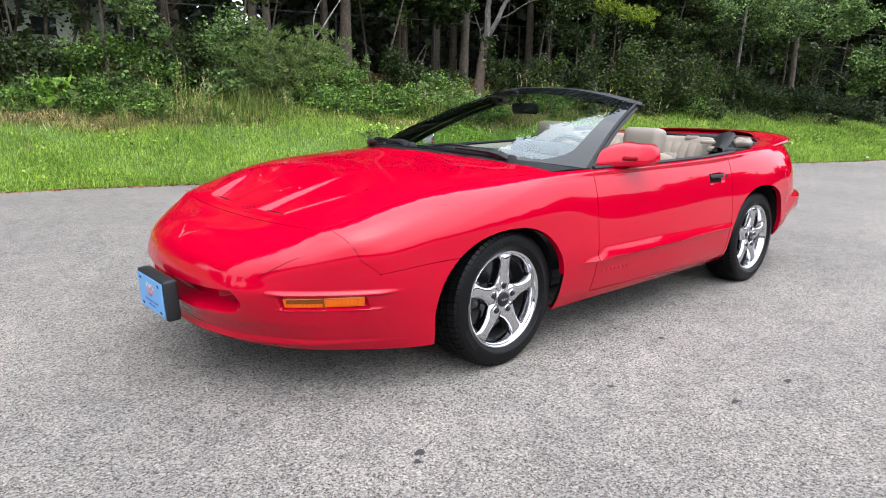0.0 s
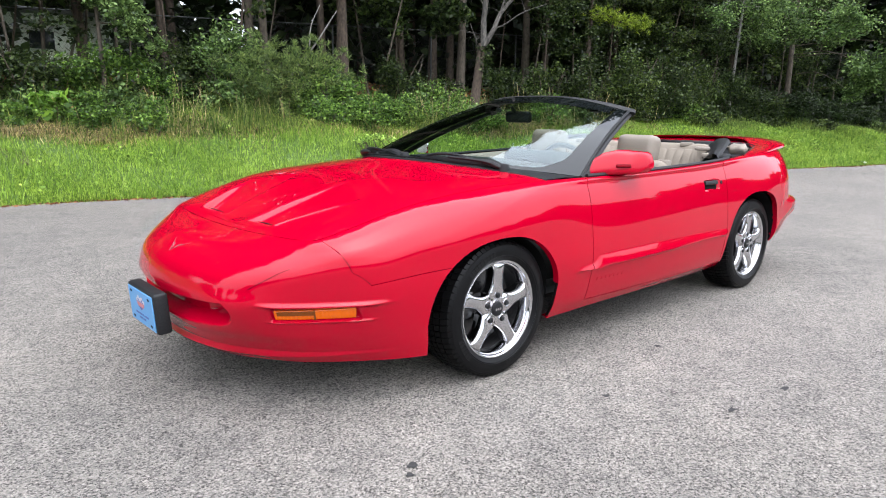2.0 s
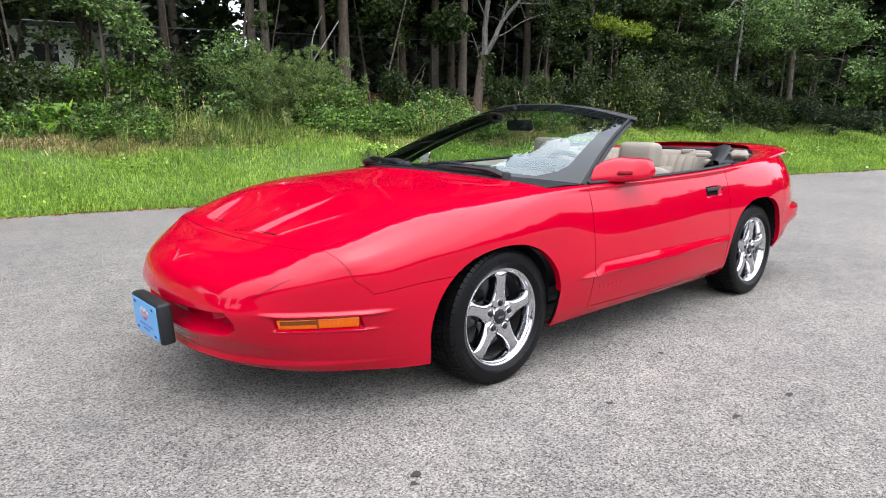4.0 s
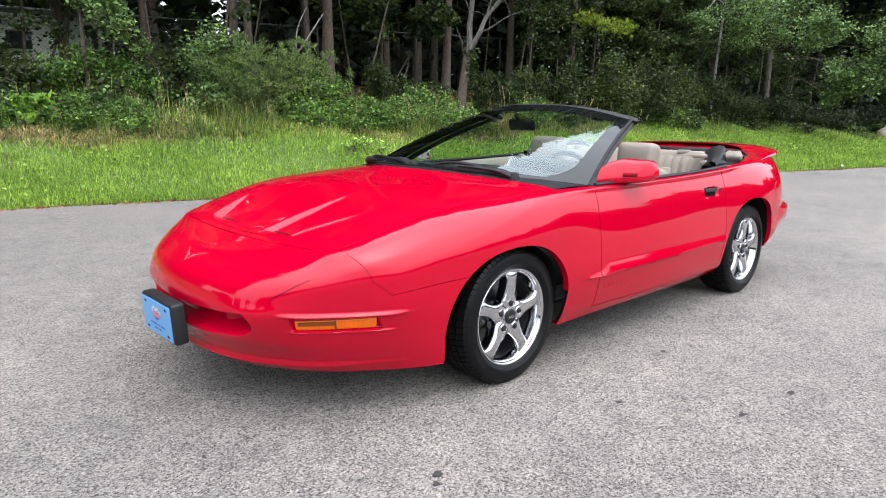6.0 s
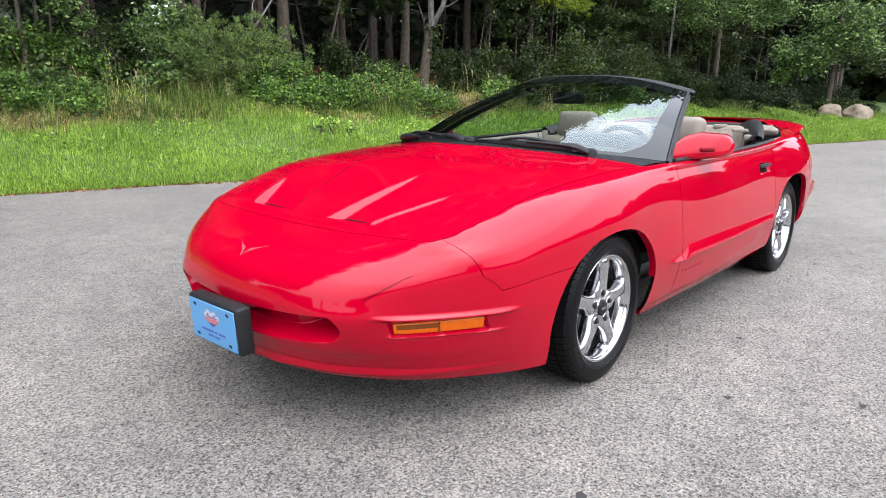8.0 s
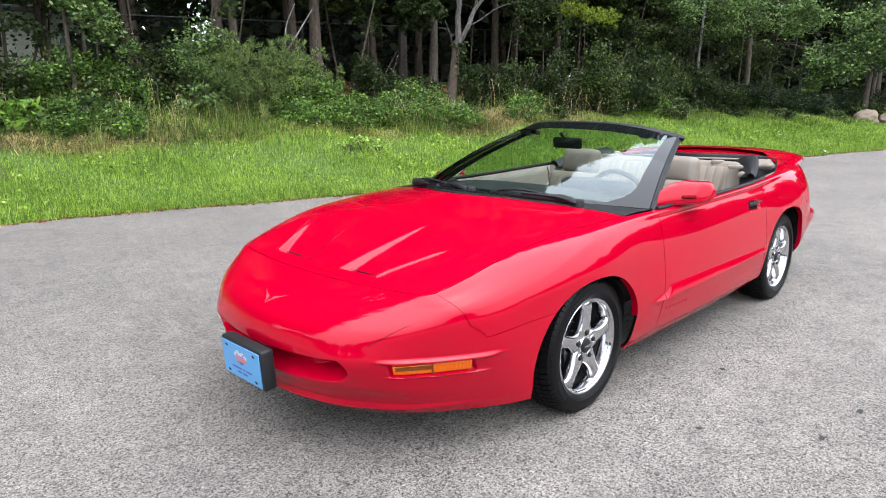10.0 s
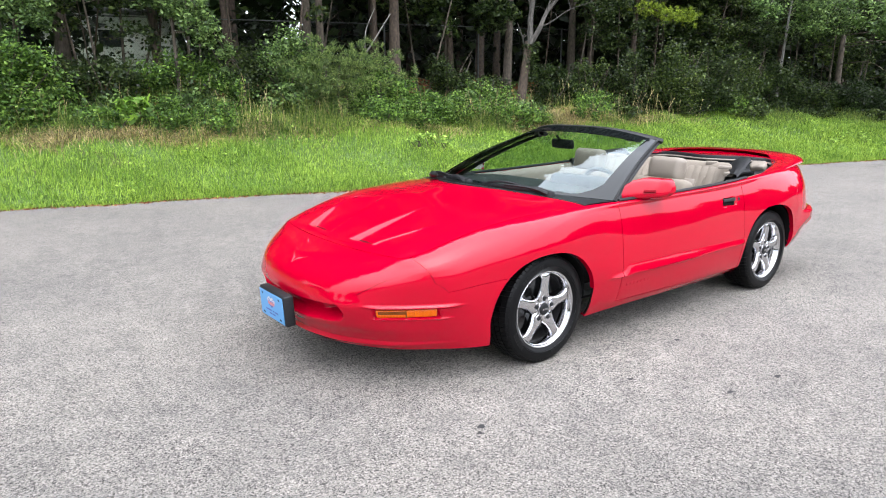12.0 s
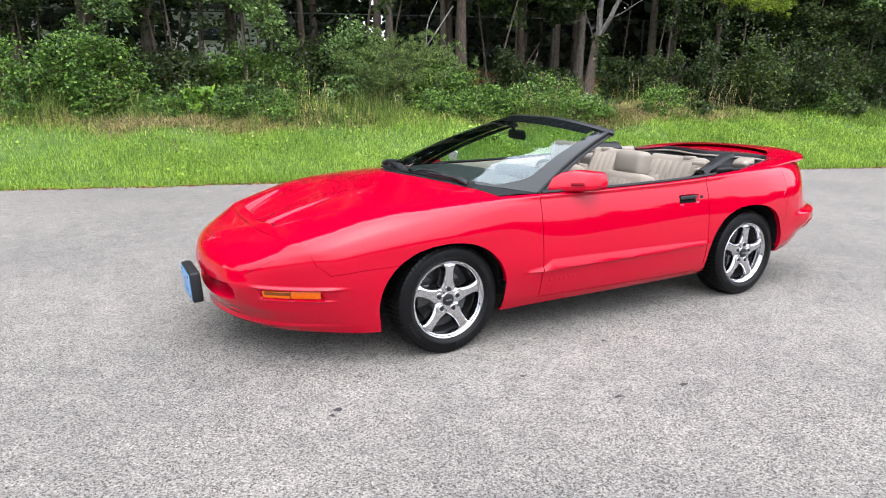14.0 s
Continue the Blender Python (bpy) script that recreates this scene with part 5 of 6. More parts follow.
inner = [(skin(U, V) - 0.016 * skin_normal(U, V) - 0.1 * smoothstep(0.33, 0.36, skin(U, V)[..., 2])[..., None] * (1 - smoothstep(0.47, 0.49, skin(U, V)[..., 2]))[..., None] * skin_normal(U, V), skin_normal(U, V), ())]
for u0_, u1_, lo in ((4.0, u_a1 + 0.02, 4.6), (u_a1, u_r0, 0.0), (u_r0 - 0.02, u_r1 + 0.02, 4.9), (u_r1, 17, 0.0)):
    U, V = uv(np.linspace(u0_, u1_, 40), np.linspace(lo, 6, 30))
    inner.append((skin(U, V) - (0.06 if lo == 0.0 and u1_ == 17 else 0.016) * skin_normal(U, V), skin_normal(U, V), ()))
U, V = uv(np.linspace(0, 7.4, 40), np.linspace(6, 8, 20))
inner.append((skin(U, V) - [0, 0, 0.045], skin_normal(U, V), ()))
child("inner_shell", panel_mesh("inner_shell", both(inner)), DARK_VOID, car)
part("underbody", box_bm((3.5, 1.3, 0.12), pose(1.35, 0, 0.27), 0.03), DARK_VOID, car)

# lamps in the bumper
for k in (-1, 1):
    # lens: a clear outer body over a dark inner reflector, with fine flutes
    uu = np.linspace(2.985, 3.985, 90)
    v_lo, v_hi = np.interp(uu, [2.985, 3.985], [1.765, 1.745]), np.interp(uu, [2.985, 3.985], [2.045, 2.01])
    V = v_lo[:, None] + (v_hi - v_lo)[:, None] * np.linspace(0, 1, 12)[None]
    U = np.repeat(uu[:, None], 12, 1)
    P, N = skin(U, V), skin_normal(U, V)
    flute = 0.0007 * np.sin(np.arange(90) * 1.4)[:, None] + 0.003 * (1 - np.linspace(-1, 1, 12)[None] ** 6)
    lamp = child("turn_signal", facing(panel_mesh("turn_signal", [(mirrored(P + N * (flute - 0.0075)[..., None], k), mirrored(N, k), ("u0", "u1", "v0", "v1"))], 0.0005, 0.01), lambda c, k=k: Vector((-1, k, 0))), AMBER, car, "amber front turn signal lens")
    for a0, a1, b0, b1, mat, nm in ((4, 44, 5, 10, AMBER_DARK, "reflector"), (43, 45, 0, 11, AMBER_DARK, "rib")):
        Q, M = P[a0:a1 + 1, b0:b1 + 1], N[a0:a1 + 1, b0:b1 + 1]
        child(nm, facing(panel_mesh(nm, [(mirrored(Q - M * 0.0023, k), mirrored(M, k), ("u0", "u1", "v0", "v1"))], 0.0002, 0.004), lambda c, k=k: Vector((-1, k, 0))), mat, lamp, "dark inner reflector" if nm == "reflector" else "")
    # rear side marker and fuel door
    U, V = uv(np.linspace(13.55, 14.3, 16), np.linspace(1.25, 1.75, 6))
    mk, mn = skin(U, V), skin_normal(U, V)
    child("side_marker", facing(panel_mesh("side_marker", [(mirrored(mk + mn * (0.006 + tail(mk))[..., None], k), mirrored(mn, k), ("u0", "u1", "v0", "v1"))], 0.001, 0.012), lambda c, k=k: Vector((0.3, k, 0))), RED_PLASTIC, car, "dark red rear side marker")
fd = skin(12.36 + 0.15 * np.cos(np.linspace(0, 2 * np.pi, 40)), 3.57 + 0.36 * np.sin(np.linspace(0, 2 * np.pi, 40)))
part("fuel_door", sweep_bm(mirrored(fd, -1) + [0, 0.0002, 0], 0.0022, 5, cap=False), PAINT, car)

# headlamp lid outlines pressed into the nose
for k in (-1, 1):
    part("headlamp_seam", sweep_bm(mirrored(skin(np.linspace(2.41, 3.15, 40), np.linspace(3.24, 4.2, 40)), k), 0.0013, 5), DARK_VOID, cover)
# lettering relief on the lower door, unreadable: plain bars
for i in range(7):
    q = skin(station_at(0.69 + 0.036 * i), 1.52)
    part("badge_bar", box_bm((0.022, 0.006, 0.02), pose(q[0], -q[1] + 0.0012, q[2], 8, 0, 0), 0.0025), PAINT, car)
# nose emblem: plain shape, the sky's glint put into a paler red
for k in (-1, 1):
    bm = bmesh.new()
    wing = skin(np.array([0.0, 0.05, 0.16, 0.33, 0.2, 0.07]), np.array([4.28, 4.42, 4.62, 4.84, 4.7, 4.62]))
    low_, top_ = ([bm.verts.new(Vector(mirrored(v, k)) + Vector((-0.6, 0, 0.8)) * d) for v in wing] for d in (-0.002, 0.0025))
    bm.faces.new(top_)
    for j in range(6):
        bm.faces.new((low_[j], low_[(j + 1) % 6], top_[(j + 1) % 6], top_[j]))
    part("emblem", bm, EMBLEM_GLINT, cover, "small winged nose emblem", False)

# licence plate on its bracket
plate_m = Matrix.Translation((-1.243, 0, 0.374)) @ Matrix.Rotation(radians(-4), 4, "Y")
bracket = part("plate_bracket", box_bm((0.06, 0.335, 0.178), plate_m @ pose(-0.005, 0, 0), 0.012, 3), BLACK_PLASTIC, car, "thick black plate bracket")
part("licence_plate", box_bm((0.004, 0.305, 0.154), plate_m @ pose(-0.037, 0, 0), 0.0015, 1), PLATE_BLUE, bracket, "light blue dealer plate with a small emblem")
def print_disc(w, h, z, lift, mat):
    """A flat printed shape with an oval outline on the plate."""
    bm = lathe_bm([(0.0001, 0.0), (0.5, 0.0), (0.5, 0.001)], Matrix.Identity(4), 32)
    bm.transform(plate_m @ pose(-lift, 0, z) @ Matrix.Diagonal((1, w, h, 1)) @ Matrix.Rotation(math.pi / 2, 4, "Z"))
    part("plate_print", bm, mat, bracket)


def print_shape(points, lift, mat):
    """A flat printed shape on the plate, given by its outline across and up."""
    bm = bmesh.new()
    bm.faces.new([bm.verts.new(plate_m @ Vector((-lift, y, z))) for y, z in points])
    part("plate_print", bm, mat, bracket, smooth=False)


# a small crest: white skyline, salmon shield with a navy foot
print_disc(0.098, 0.03, 0.026, 0.0394, PLATE_PINK)
print_shape([(0.05, 0.022), (0.05, 0.04), (0.034, 0.04), (0.034, 0.052), (0.012, 0.052), (0.012, 0.044), (-0.006, 0.044), (-0.006, 0.05), (-0.028, 0.05), (-0.028, 0.038), (-0.05, 0.038), (-0.05, 0.022)], 0.0397, PLATE_WHITE)
print_shape([(0.044, 0.023), (0.044, 0.01), (0.0, -0.012), (-0.044, 0.01), (-0.044, 0.023)], 0.04, PLATE_PINK)
print_shape([(0.03, 0.004), (0.0, -0.011), (-0.03, 0.004)], 0.0403, PLATE_NAVY)
for y, z, w, h in ((0.0, 0.027, 0.074, 0.004), (-0.02, 0.035, 0.012, 0.006), (0.024, 0.035, 0.014, 0.006)):
    part("plate_print", box_bm((0.001, w, h), plate_m @ pose(-0.0404, y, z), 0.0003, 1), PLATE_NAVY, bracket)
# two lines of small print, unreadable: plain bars
for z, cuts in ((-0.03, (-0.08, -0.035, -0.025, -0.01, 0.0, 0.08)), (-0.048, (-0.04, -0.004, 0.004, 0.04))):
    for y0, y1 in zip(cuts[::2], cuts[1::2]):
        part("plate_print", box_bm((0.001, y1 - y0, 0.009), plate_m @ pose(-0.0396, 0.5 * (y0 + y1), z), 0.0003, 1), PLATE_NAVY, bracket)
for y in (-0.11, 0.11):
    for z in (-0.058, 0.058):
        part("screw", box_bm((0.004, 0.016, 0.008), plate_m @ pose(-0.04, y, z, 20), 0.001, 1), BLACK_PLASTIC, bracket)


# wheels
def wheel(cx, k):
    hub = Vector((cx, k * 0.772, 0.321))
    m = Matrix.Translation(hub) @ (Matrix.Identity(4) if k > 0 else Matrix.Rotation(math.pi, 4, "Z"))
    ob = new("wheel")
    ob.location = hub - Vector(car.location)
    ob.parent = car
    tagged(ob, "chrome five-spoke wheel with a black tyre")
    prof = [(0.219, -0.085), (0.25, -0.098), (0.29, -0.102), (0.308, -0.098), (0.3145, -0.085), (0.318, -0.06), (0.318, 0.066), (0.3145, 0.092), (0.308, 0.105), (0.303, 0.107), (0.3, 0.112), (0.296, 0.113), (0.285, 0.117), (0.27, 0.119), (0.256, 0.119), (0.254, 0.1165), (0.251, 0.1185), (0.243, 0.114), (0.234, 0.106), (0.223, 0.099)]
    part("tyre", lathe_bm(prof, m, 96), RUBBER, ob, "black all-season tyre with worn sidewalls")
    # tread blocks, with their shoulders running down the sidewall
    vs, fs = [], []
    for i in range(68):
        a0 = 2 * math.pi * i / 68
        for o0, o1, r0, r1 in ((-0.094, -0.058, 0.3185, 0.325), (-0.052, -0.02, 0.325, 0.3262), (-0.014, 0.014, 0.3262, 0.3262), (0.02, 0.056, 0.3262, 0.325), (0.062, 0.1, 0.325, 0.3185), (0.1, 0.1095, 0.3185, 0.305)):
            b = len(vs)
            for da in (0.007, 0.083):
                for o, r in ((o0, r0), (o1, r1)):
                    for q in (r - 0.011, r):
                        vs.append(m @ Vector((q * math.cos(a0 + da + 0.45 * o), o, q * math.sin(a0 + da + 0.45 * o))))
            fs += [(b + 1, b + 3, b + 7, b + 5), (b, b + 1, b + 5, b + 4), (b + 2, b + 6, b + 7, b + 3), (b, b + 2, b + 3, b + 1), (b + 4, b + 5, b + 7, b + 6)]
    child("tread", raw_mesh("tread", vs, fs, False), RUBBER, ob)
    # raised sidewall lettering: bands of short bars
    for a0, n_ in ((0.75, 9), (3.9, 9), (2.4, 6), (5.5, 6)):
        for i in range(n_):
            t0 = a0 + 0.075 * i
            vs = [m @ Vector((r * math.cos(t), o, r * math.sin(t))) for t in (t0, t0 + 0.05) for r, o in ((0.259, 0.1175), (0.259, 0.1205), (0.281, 0.1193), (0.281, 0.1165))]
            bm = bmesh.new()
            bm.from_mesh(raw_mesh("mark", vs, [(0, 1, 5, 4), (1, 2, 6, 5), (2, 3, 7, 6), (0, 3, 2, 1), (4, 5, 6, 7)], False))
            part("sidewall_mark", bm, RUBBER_LETTER, ob, smooth=False)
    part("barrel", lathe_bm([(0.14, -0.06), (0.196, -0.03), (0.199, 0.02), (0.2, 0.044)], m, 64), BARREL, ob, "dull dark inside of the rim")
    # stepped rim: deep bright step, flat, rolled lip
    rimp = [(0.2, 0.044), (0.201, 0.058), (0.206, 0.07), (0.2085, 0.084), (0.211, 0.0885), (0.2155, 0.09), (0.2175, 0.093), (0.2185, 0.099), (0.221, 0.103), (0.2255, 0.106), (0.2295, 0.1065), (0.2315, 0.104), (0.2315, 0.098), (0.224, 0.088)]
    part("rim", lathe_bm(rimp, m, 128), CHROME, ob, "polished chrome rim")
    part("brake_disc", lathe_bm([(0.0001, 0.0), (0.07, 0.0), (0.075, -0.02), (0.155, -0.02), (0.157, -0.03)], m, 48), STEEL, ob, "grey steel brake disc")
    part("caliper", box_bm((0.08, 0.05, 0.13), m @ pose(0.125, 0.0, 0.02), 0.012), STEEL, ob)
    part("wheel_back", lathe_bm([(0.0001, -0.06), (0.2, -0.062)], m, 32), DARK_VOID, ob)
    # five spokes: crowned faces, waisted in the middle, flaring into hub and rim
    twist = 0.05 if cx < 1 else 0.08
    for i in range(5):
        ang = math.pi / 2 + 2 * math.pi * i / 5 + twist
        rows = []
        for r, w, top in ((0.03, 0.03, 0.082), (0.05, 0.043, 0.085), (0.068, 0.046, 0.0875), (0.082, 0.041, 0.0895), (0.1, 0.0335, 0.092), (0.125, 0.0275, 0.0945), (0.15, 0.0258, 0.096), (0.172, 0.0262, 0.0965), (0.188, 0.0285, 0.0955), (0.2, 0.0325, 0.0935), (0.208, 0.0385, 0.0905), (0.2125, 0.045, 0.088)):
            rows.append([(r, -w - 0.006, top - 0.06), (r, -w - 0.0035, top - 0.016), (r, -w, top - 0.006), (r, -w + 0.005, top - 0.001), (r, -w * 0.45, top + 0.0015), (r, 0, top + 0.0022), (r, w * 0.45, top + 0.0015), (r, w - 0.005, top - 0.001), (r, w, top - 0.006), (r, w + 0.0035, top - 0.016), (r, w + 0.006, top - 0.06)])
        bm = bmesh.new()
        mm = m @ Matrix.Rotation(-ang, 4, "Y")
        vv = [[bm.verts.new(mm @ Vector((math.sqrt(max(r * r - (w * w if r > 0.19 else 0), 1e-6)), o, w))) for r, w, o in row] for row in rows]
        for p_, q_ in zip(vv, vv[1:]):
            for j in range(10):
                bm.faces.new((p_[j], p_[j + 1], q_[j + 1], q_[j]))
        bm.faces.new(vv[-1])
        part("spoke", bm, CHROME, ob)
    part("hub", lathe_bm([(0.0001, 0.0845), (0.058, 0.0845), (0.067, 0.08), (0.074, 0.06), (0.078, 0.03)], m, 40), CHROME, ob)
    part("centre_cap", lathe_bm([(0.0001, 0.1), (0.027, 0.1), (0.0325, 0.098), (0.0355, 0.094), (0.0365, 0.08)], m, 40), BLACK_PLASTIC, ob, "black centre cap")
    part("cap_ring", lathe_bm([(0.036, 0.08), (0.036, 0.0915), (0.0385, 0.0915), (0.04, 0.088), (0.0405, 0.08)], m, 40), CHROME, ob)
    for x in (-0.0135, 0.0, 0.0135):
        part("cap_mark", box_bm((0.009, 0.0015, 0.011), m @ pose(x, 0.1005, 0, 0, 8), 0.0), CHROME, ob)
    for i in range(5):
        ang = math.pi / 2 + 2 * math.pi * i / 5 + twist
        lm = m @ pose(0.0655 * math.cos(ang), 0.001, 0.0655 * math.sin(ang))
        part("lug_seat", lathe_bm([(0.0172, 0.07), (0.0172, 0.0905), (0.019, 0.0905), (0.0215, 0.0885), (0.023, 0.082)], lm, 24), CHROME, ob)
        part("lug_nut", lathe_bm([(0.0001, 0.0965), (0.0085, 0.0965), (0.0115, 0.094), (0.0125, 0.088), (0.0172, 0.0865), (0.0172, 0.075)], lm, 18), BLACK_PLASTIC, ob, "black lug nut")
    part("valve", sweep_bm([m @ Vector((0.187 * math.cos(0.9), 0.06, 0.187 * math.sin(0.9))), m @ Vector((0.184 * math.cos(0.9), 0.095, 0.184 * math.sin(0.9)))], 0.004, 8), BLACK_PLASTIC, ob)
    return ob


for cx in (0.012, 2.565):
    for k in (-1, 1):
        wheel(cx, k)


# windscreen
def base_line(s):
    return np.stack([0.15 + 0.51 * np.abs(s) ** 2.9, 0.83 * s, 0.962 - 0.074 * np.abs(s) ** 2.8], -1)


def head_line(s):
    return np.stack([1.15 + 0.25 * np.abs(s) ** 2.6, 0.6 * s, 1.312 - 0.082 * np.abs(s) ** 3.0], -1)


def screen(s, t):
    s, t = np.broadcast_arrays(np.asarray(s, float), np.asarray(t, float))
    p = base_line(s) * (1 - t[..., None]) + head_line(s) * t[..., None]
    bulge = 0.035 * np.sin(np.pi * t) * (1 - 0.3 * np.abs(s))
    p[..., 0] -= bulge * 0.45
    p[..., 2] += bulge * 0.9
    return p


windscreen = holder("windscreen", (0.2, 0, 1.0), "", "")
windscreen.parent = car
windscreen.location = Vector((0.2, 0, 1.0)) - Vector(car.location)


S, T = uv(np.linspace(-0.97, 0.97, 40), np.linspace(0.02, 0.97, 24))
idx = np.arange(40 * 24).reshape(40, 24)
fs = np.stack([idx[:-1, :-1], idx[1:, :-1], idx[1:, 1:], idx[:-1, 1:]], -1).reshape(-1, 4).tolist()
pane = child("glass", facing(raw_mesh("glass", screen(S, T).reshape(-1, 3), fs), lambda c: Vector((-0.3, 0, 1))), GLASS, windscreen, "clear laminated windscreen glass")
pane.visible_shadow = False
# printed black border under the glass edge


def border(t):
    """Half span of the clear glass at height t: rounded lower corners."""
    return 0.905 + 0.02 * t - 0.12 * np.clip(1 - t / 0.22, 0, 1) ** 2.4


T = np.linspace(0.0, 1.0, 60)
for k in (-1, 1):
    clear = border(T) - (0.05 + 0.32 * (1 - T) if k > 0 else 0.0 * T)
    S = k * (clear[:, None] + (1.0 - clear)[:, None] * np.linspace(0, 1, 8)[None])
    P = screen(S, np.repeat(T[:, None], 8, 1)) + np.array([-0.3, 0, 0.93]) * 0.004
    n, m = P.shape[:2]
    idx = np.arange(n * m).reshape(n, m)
    f = np.stack([idx[:-1, :-1], idx[1:, :-1], idx[1:, 1:], idx[:-1, 1:]], -1).reshape(-1, 4)
    child("glass_border", facing(raw_mesh("glass_border", P.reshape(-1, 3), f), lambda c: Vector((-0.5, c.y, 1))), BLACK_PAINT, windscreen, "black edge band of the windscreen")
    # pillar behind the band
    q = screen(np.full(20, k * 0.985), np.linspace(0.0, 1.0, 20))
    part("pillar", sweep_bm(q + np.array([0.018, k * -0.004, -0.022]), np.linspace(0.03, 0.022, 20), 10, 0.6), BLACK_PLASTIC, windscreen)
    part("pillar_trim", sweep_bm(q + np.array([0.006, k * 0.008, 0.0]), 0.008, 8), BLACK_PLASTIC, windscreen)
S, T2 = uv(np.linspace(-0.9, 0.9, 60), np.linspace(0.0, 0.03, 6))
low_band = screen(S, T2) + np.array([-0.3, 0, 0.93]) * 0.003
idx = np.arange(60 * 6).reshape(60, 6)
f = np.stack([idx[:-1, :-1], idx[1:, :-1], idx[1:, 1:], idx[:-1, 1:]], -1).reshape(-1, 4)
child("glass_border", facing(raw_mesh("glass_border", low_band.reshape(-1, 3), f), lambda c: Vector((-0.3, 0, 1))), BLACK_PAINT, windscreen)
S, T2 = uv(np.linspace(-0.9, 0.9, 60), np.linspace(0.86, 1.0, 6))
top_band = screen(S, T2) + np.array([-0.3, 0, 0.93]) * 0.003
child("glass_border", facing(raw_mesh("glass_border", top_band.reshape(-1, 3), f), lambda c: Vector((-0.3, 0, 1))), BLACK_PAINT, windscreen)
hd = screen(np.linspace(-1, 1, 60), np.full(60, 1.0))
part("header", sweep_bm(hd + np.array([0.035, 0, -0.012]), 0.045, 10, 0.5), BLACK_PLASTIC, windscreen, "black windscreen header rail")
for k in (-1, 1):
    part("latch", box_bm((0.06, 0.05, 0.03), pose(1.3, k * 0.42, 1.235, 0, 12, 0), 0.008), BLACK_PLASTIC, windscreen)
# inner mirror
part("mirror_stem", sweep_bm([(1.0, 0, 1.25), (1.03, -0.01, 1.21)], 0.01, 8), BLACK_PLASTIC, windscreen)
part("rear_view_mirror", box_bm((0.035, 0.235, 0.07), pose(1.035, -0.03, 1.188, 0, -8, -8), 0.018, 3), BLACK_PLASTIC, windscreen, "black rear-view mirror")

# cowl and wipers
S = np.linspace(-1, 1, 70)
front_edge = skin(np.full(36, 7.0), np.linspace(6, 8, 36))
fe = np.concatenate([mirrored(front_edge, -1), mirrored(front_edge, 1)[-2::-1]])
be = base_line(np.linspace(-1, 1, len(fe)))
rows = [fe + [0.0, 0, -0.012], fe + [0.006, 0, 0.004], 0.5 * fe + 0.5 * be + [0, 0, 0.008], be + [-0.01, 0, 0.002], be + [0.06, 0, -0.01]]
vs = np.concatenate(rows)
m_ = len(fe)
fs = [(r * m_ + j, r * m_ + j + 1, (r + 1) * m_ + j + 1, (r + 1) * m_ + j) for r in range(4) for j in range(m_ - 1)]
cowl = child("cowl", facing(raw_mesh("cowl", vs, fs), lambda c: Vector((0, 0, 1))), BLACK_PLASTIC, car, "matt black plastic cowl panel")
for i in range(26):
    q = 0.55 * fe[22 + i] + 0.45 * be[22 + i]
    part("vent_slat", box_bm((0.05, 0.004, 0.006), pose(q[0] - 0.02, q[1], q[2] + 0.013), 0.001, 1), DARK_VOID, cowl)


def wiper(pivot, tip_s, tip_t, s0, s1, rise):
    """An arm from its pivot to the middle of a blade with a bridge over it."""
    w = new("wiper")
    w.parent = car
    w.location = Vector(pivot) - Vector(car.location)
    tagged(w, "black windscreen wiper resting at the glass's foot")
    end = Vector(screen(np.array(tip_s), np.array(tip_t))) + Vector((-0.03, 0, 0.03))
    p = Vector(pivot)
    part("arm", sweep_bm(spline([p, p.lerp(end, 0.22) + Vector((-0.004, 0, 0.016)), p.lerp(end, 0.6) + Vector((-0.006, 0, 0.012)), end], 16), np.interp(np.linspace(0, 1, 16), [0, 0.08, 0.3, 0.45, 1], [0.02, 0.03, 0.026, 0.014, 0.011]), 10, 0.62), BLACK_PLASTIC, w)
    part("pivot_cap", lathe_bm([(0.0001, 0.026), (0.014, 0.026), (0.024, 0.02), (0.028, 0.008), (0.03, -0.014)], Matrix.Translation(p) @ Matrix.Rotation(math.pi / 2, 4, "X"), 24), BLACK_PLASTIC, w)
    line = screen(np.linspace(s0, s1, 24), np.full(24, tip_t)) + [-0.022, 0, 0.014]
    part("blade", sweep_bm(line, 0.008, 8, 1.6), BLACK_PLASTIC, w)
    arch = line[3:-3] + np.array([-0.006, 0, 1.0]) * (0.012 + rise * np.sin(np.linspace(0, math.pi, 18)))[:, None]
    part("bridge", sweep_bm(arch, 0.009, 8, 0.8), BLACK_PLASTIC, w)
    for j in (2, -3):
        part("claw", sweep_bm([line[j], arch[0 if j > 0 else -1]], 0.007, 6), BLACK_PLASTIC, w)


wiper((0.135, -0.02, 0.968), 0.48, 0.012, 0.14, 0.78, 0.014)
wiper((0.3, -0.61, 0.935), -0.42, 0.0, -0.64, -0.2, 0.018)
q = base_line(np.linspace(0.4, 0.95, 16)) + [-0.035, 0, 0.022]
part("cowl_end", sweep_bm(q, np.interp(np.linspace(0, 1, 16), [0, 0.25, 0.6, 0.85, 1], [0.008, 0.024, 0.036, 0.032, 0.014]), 12, 0.75), BLACK_PLASTIC, cowl, "raised end of the cowl panel")
for s_ in (-0.24, 0.3):
    q = base_line(np.array(s_))
    part("washer_nozzle", lathe_bm([(0.0001, 0.012), (0.01, 0.011), (0.017, 0.004), (0.02, -0.012)], Matrix.Translation(Vector(q) + Vector((-0.012, 0, 0.012))) @ Matrix.Rotation(math.pi / 2, 4, "X"), 18), BLACK_PLASTIC, cowl)


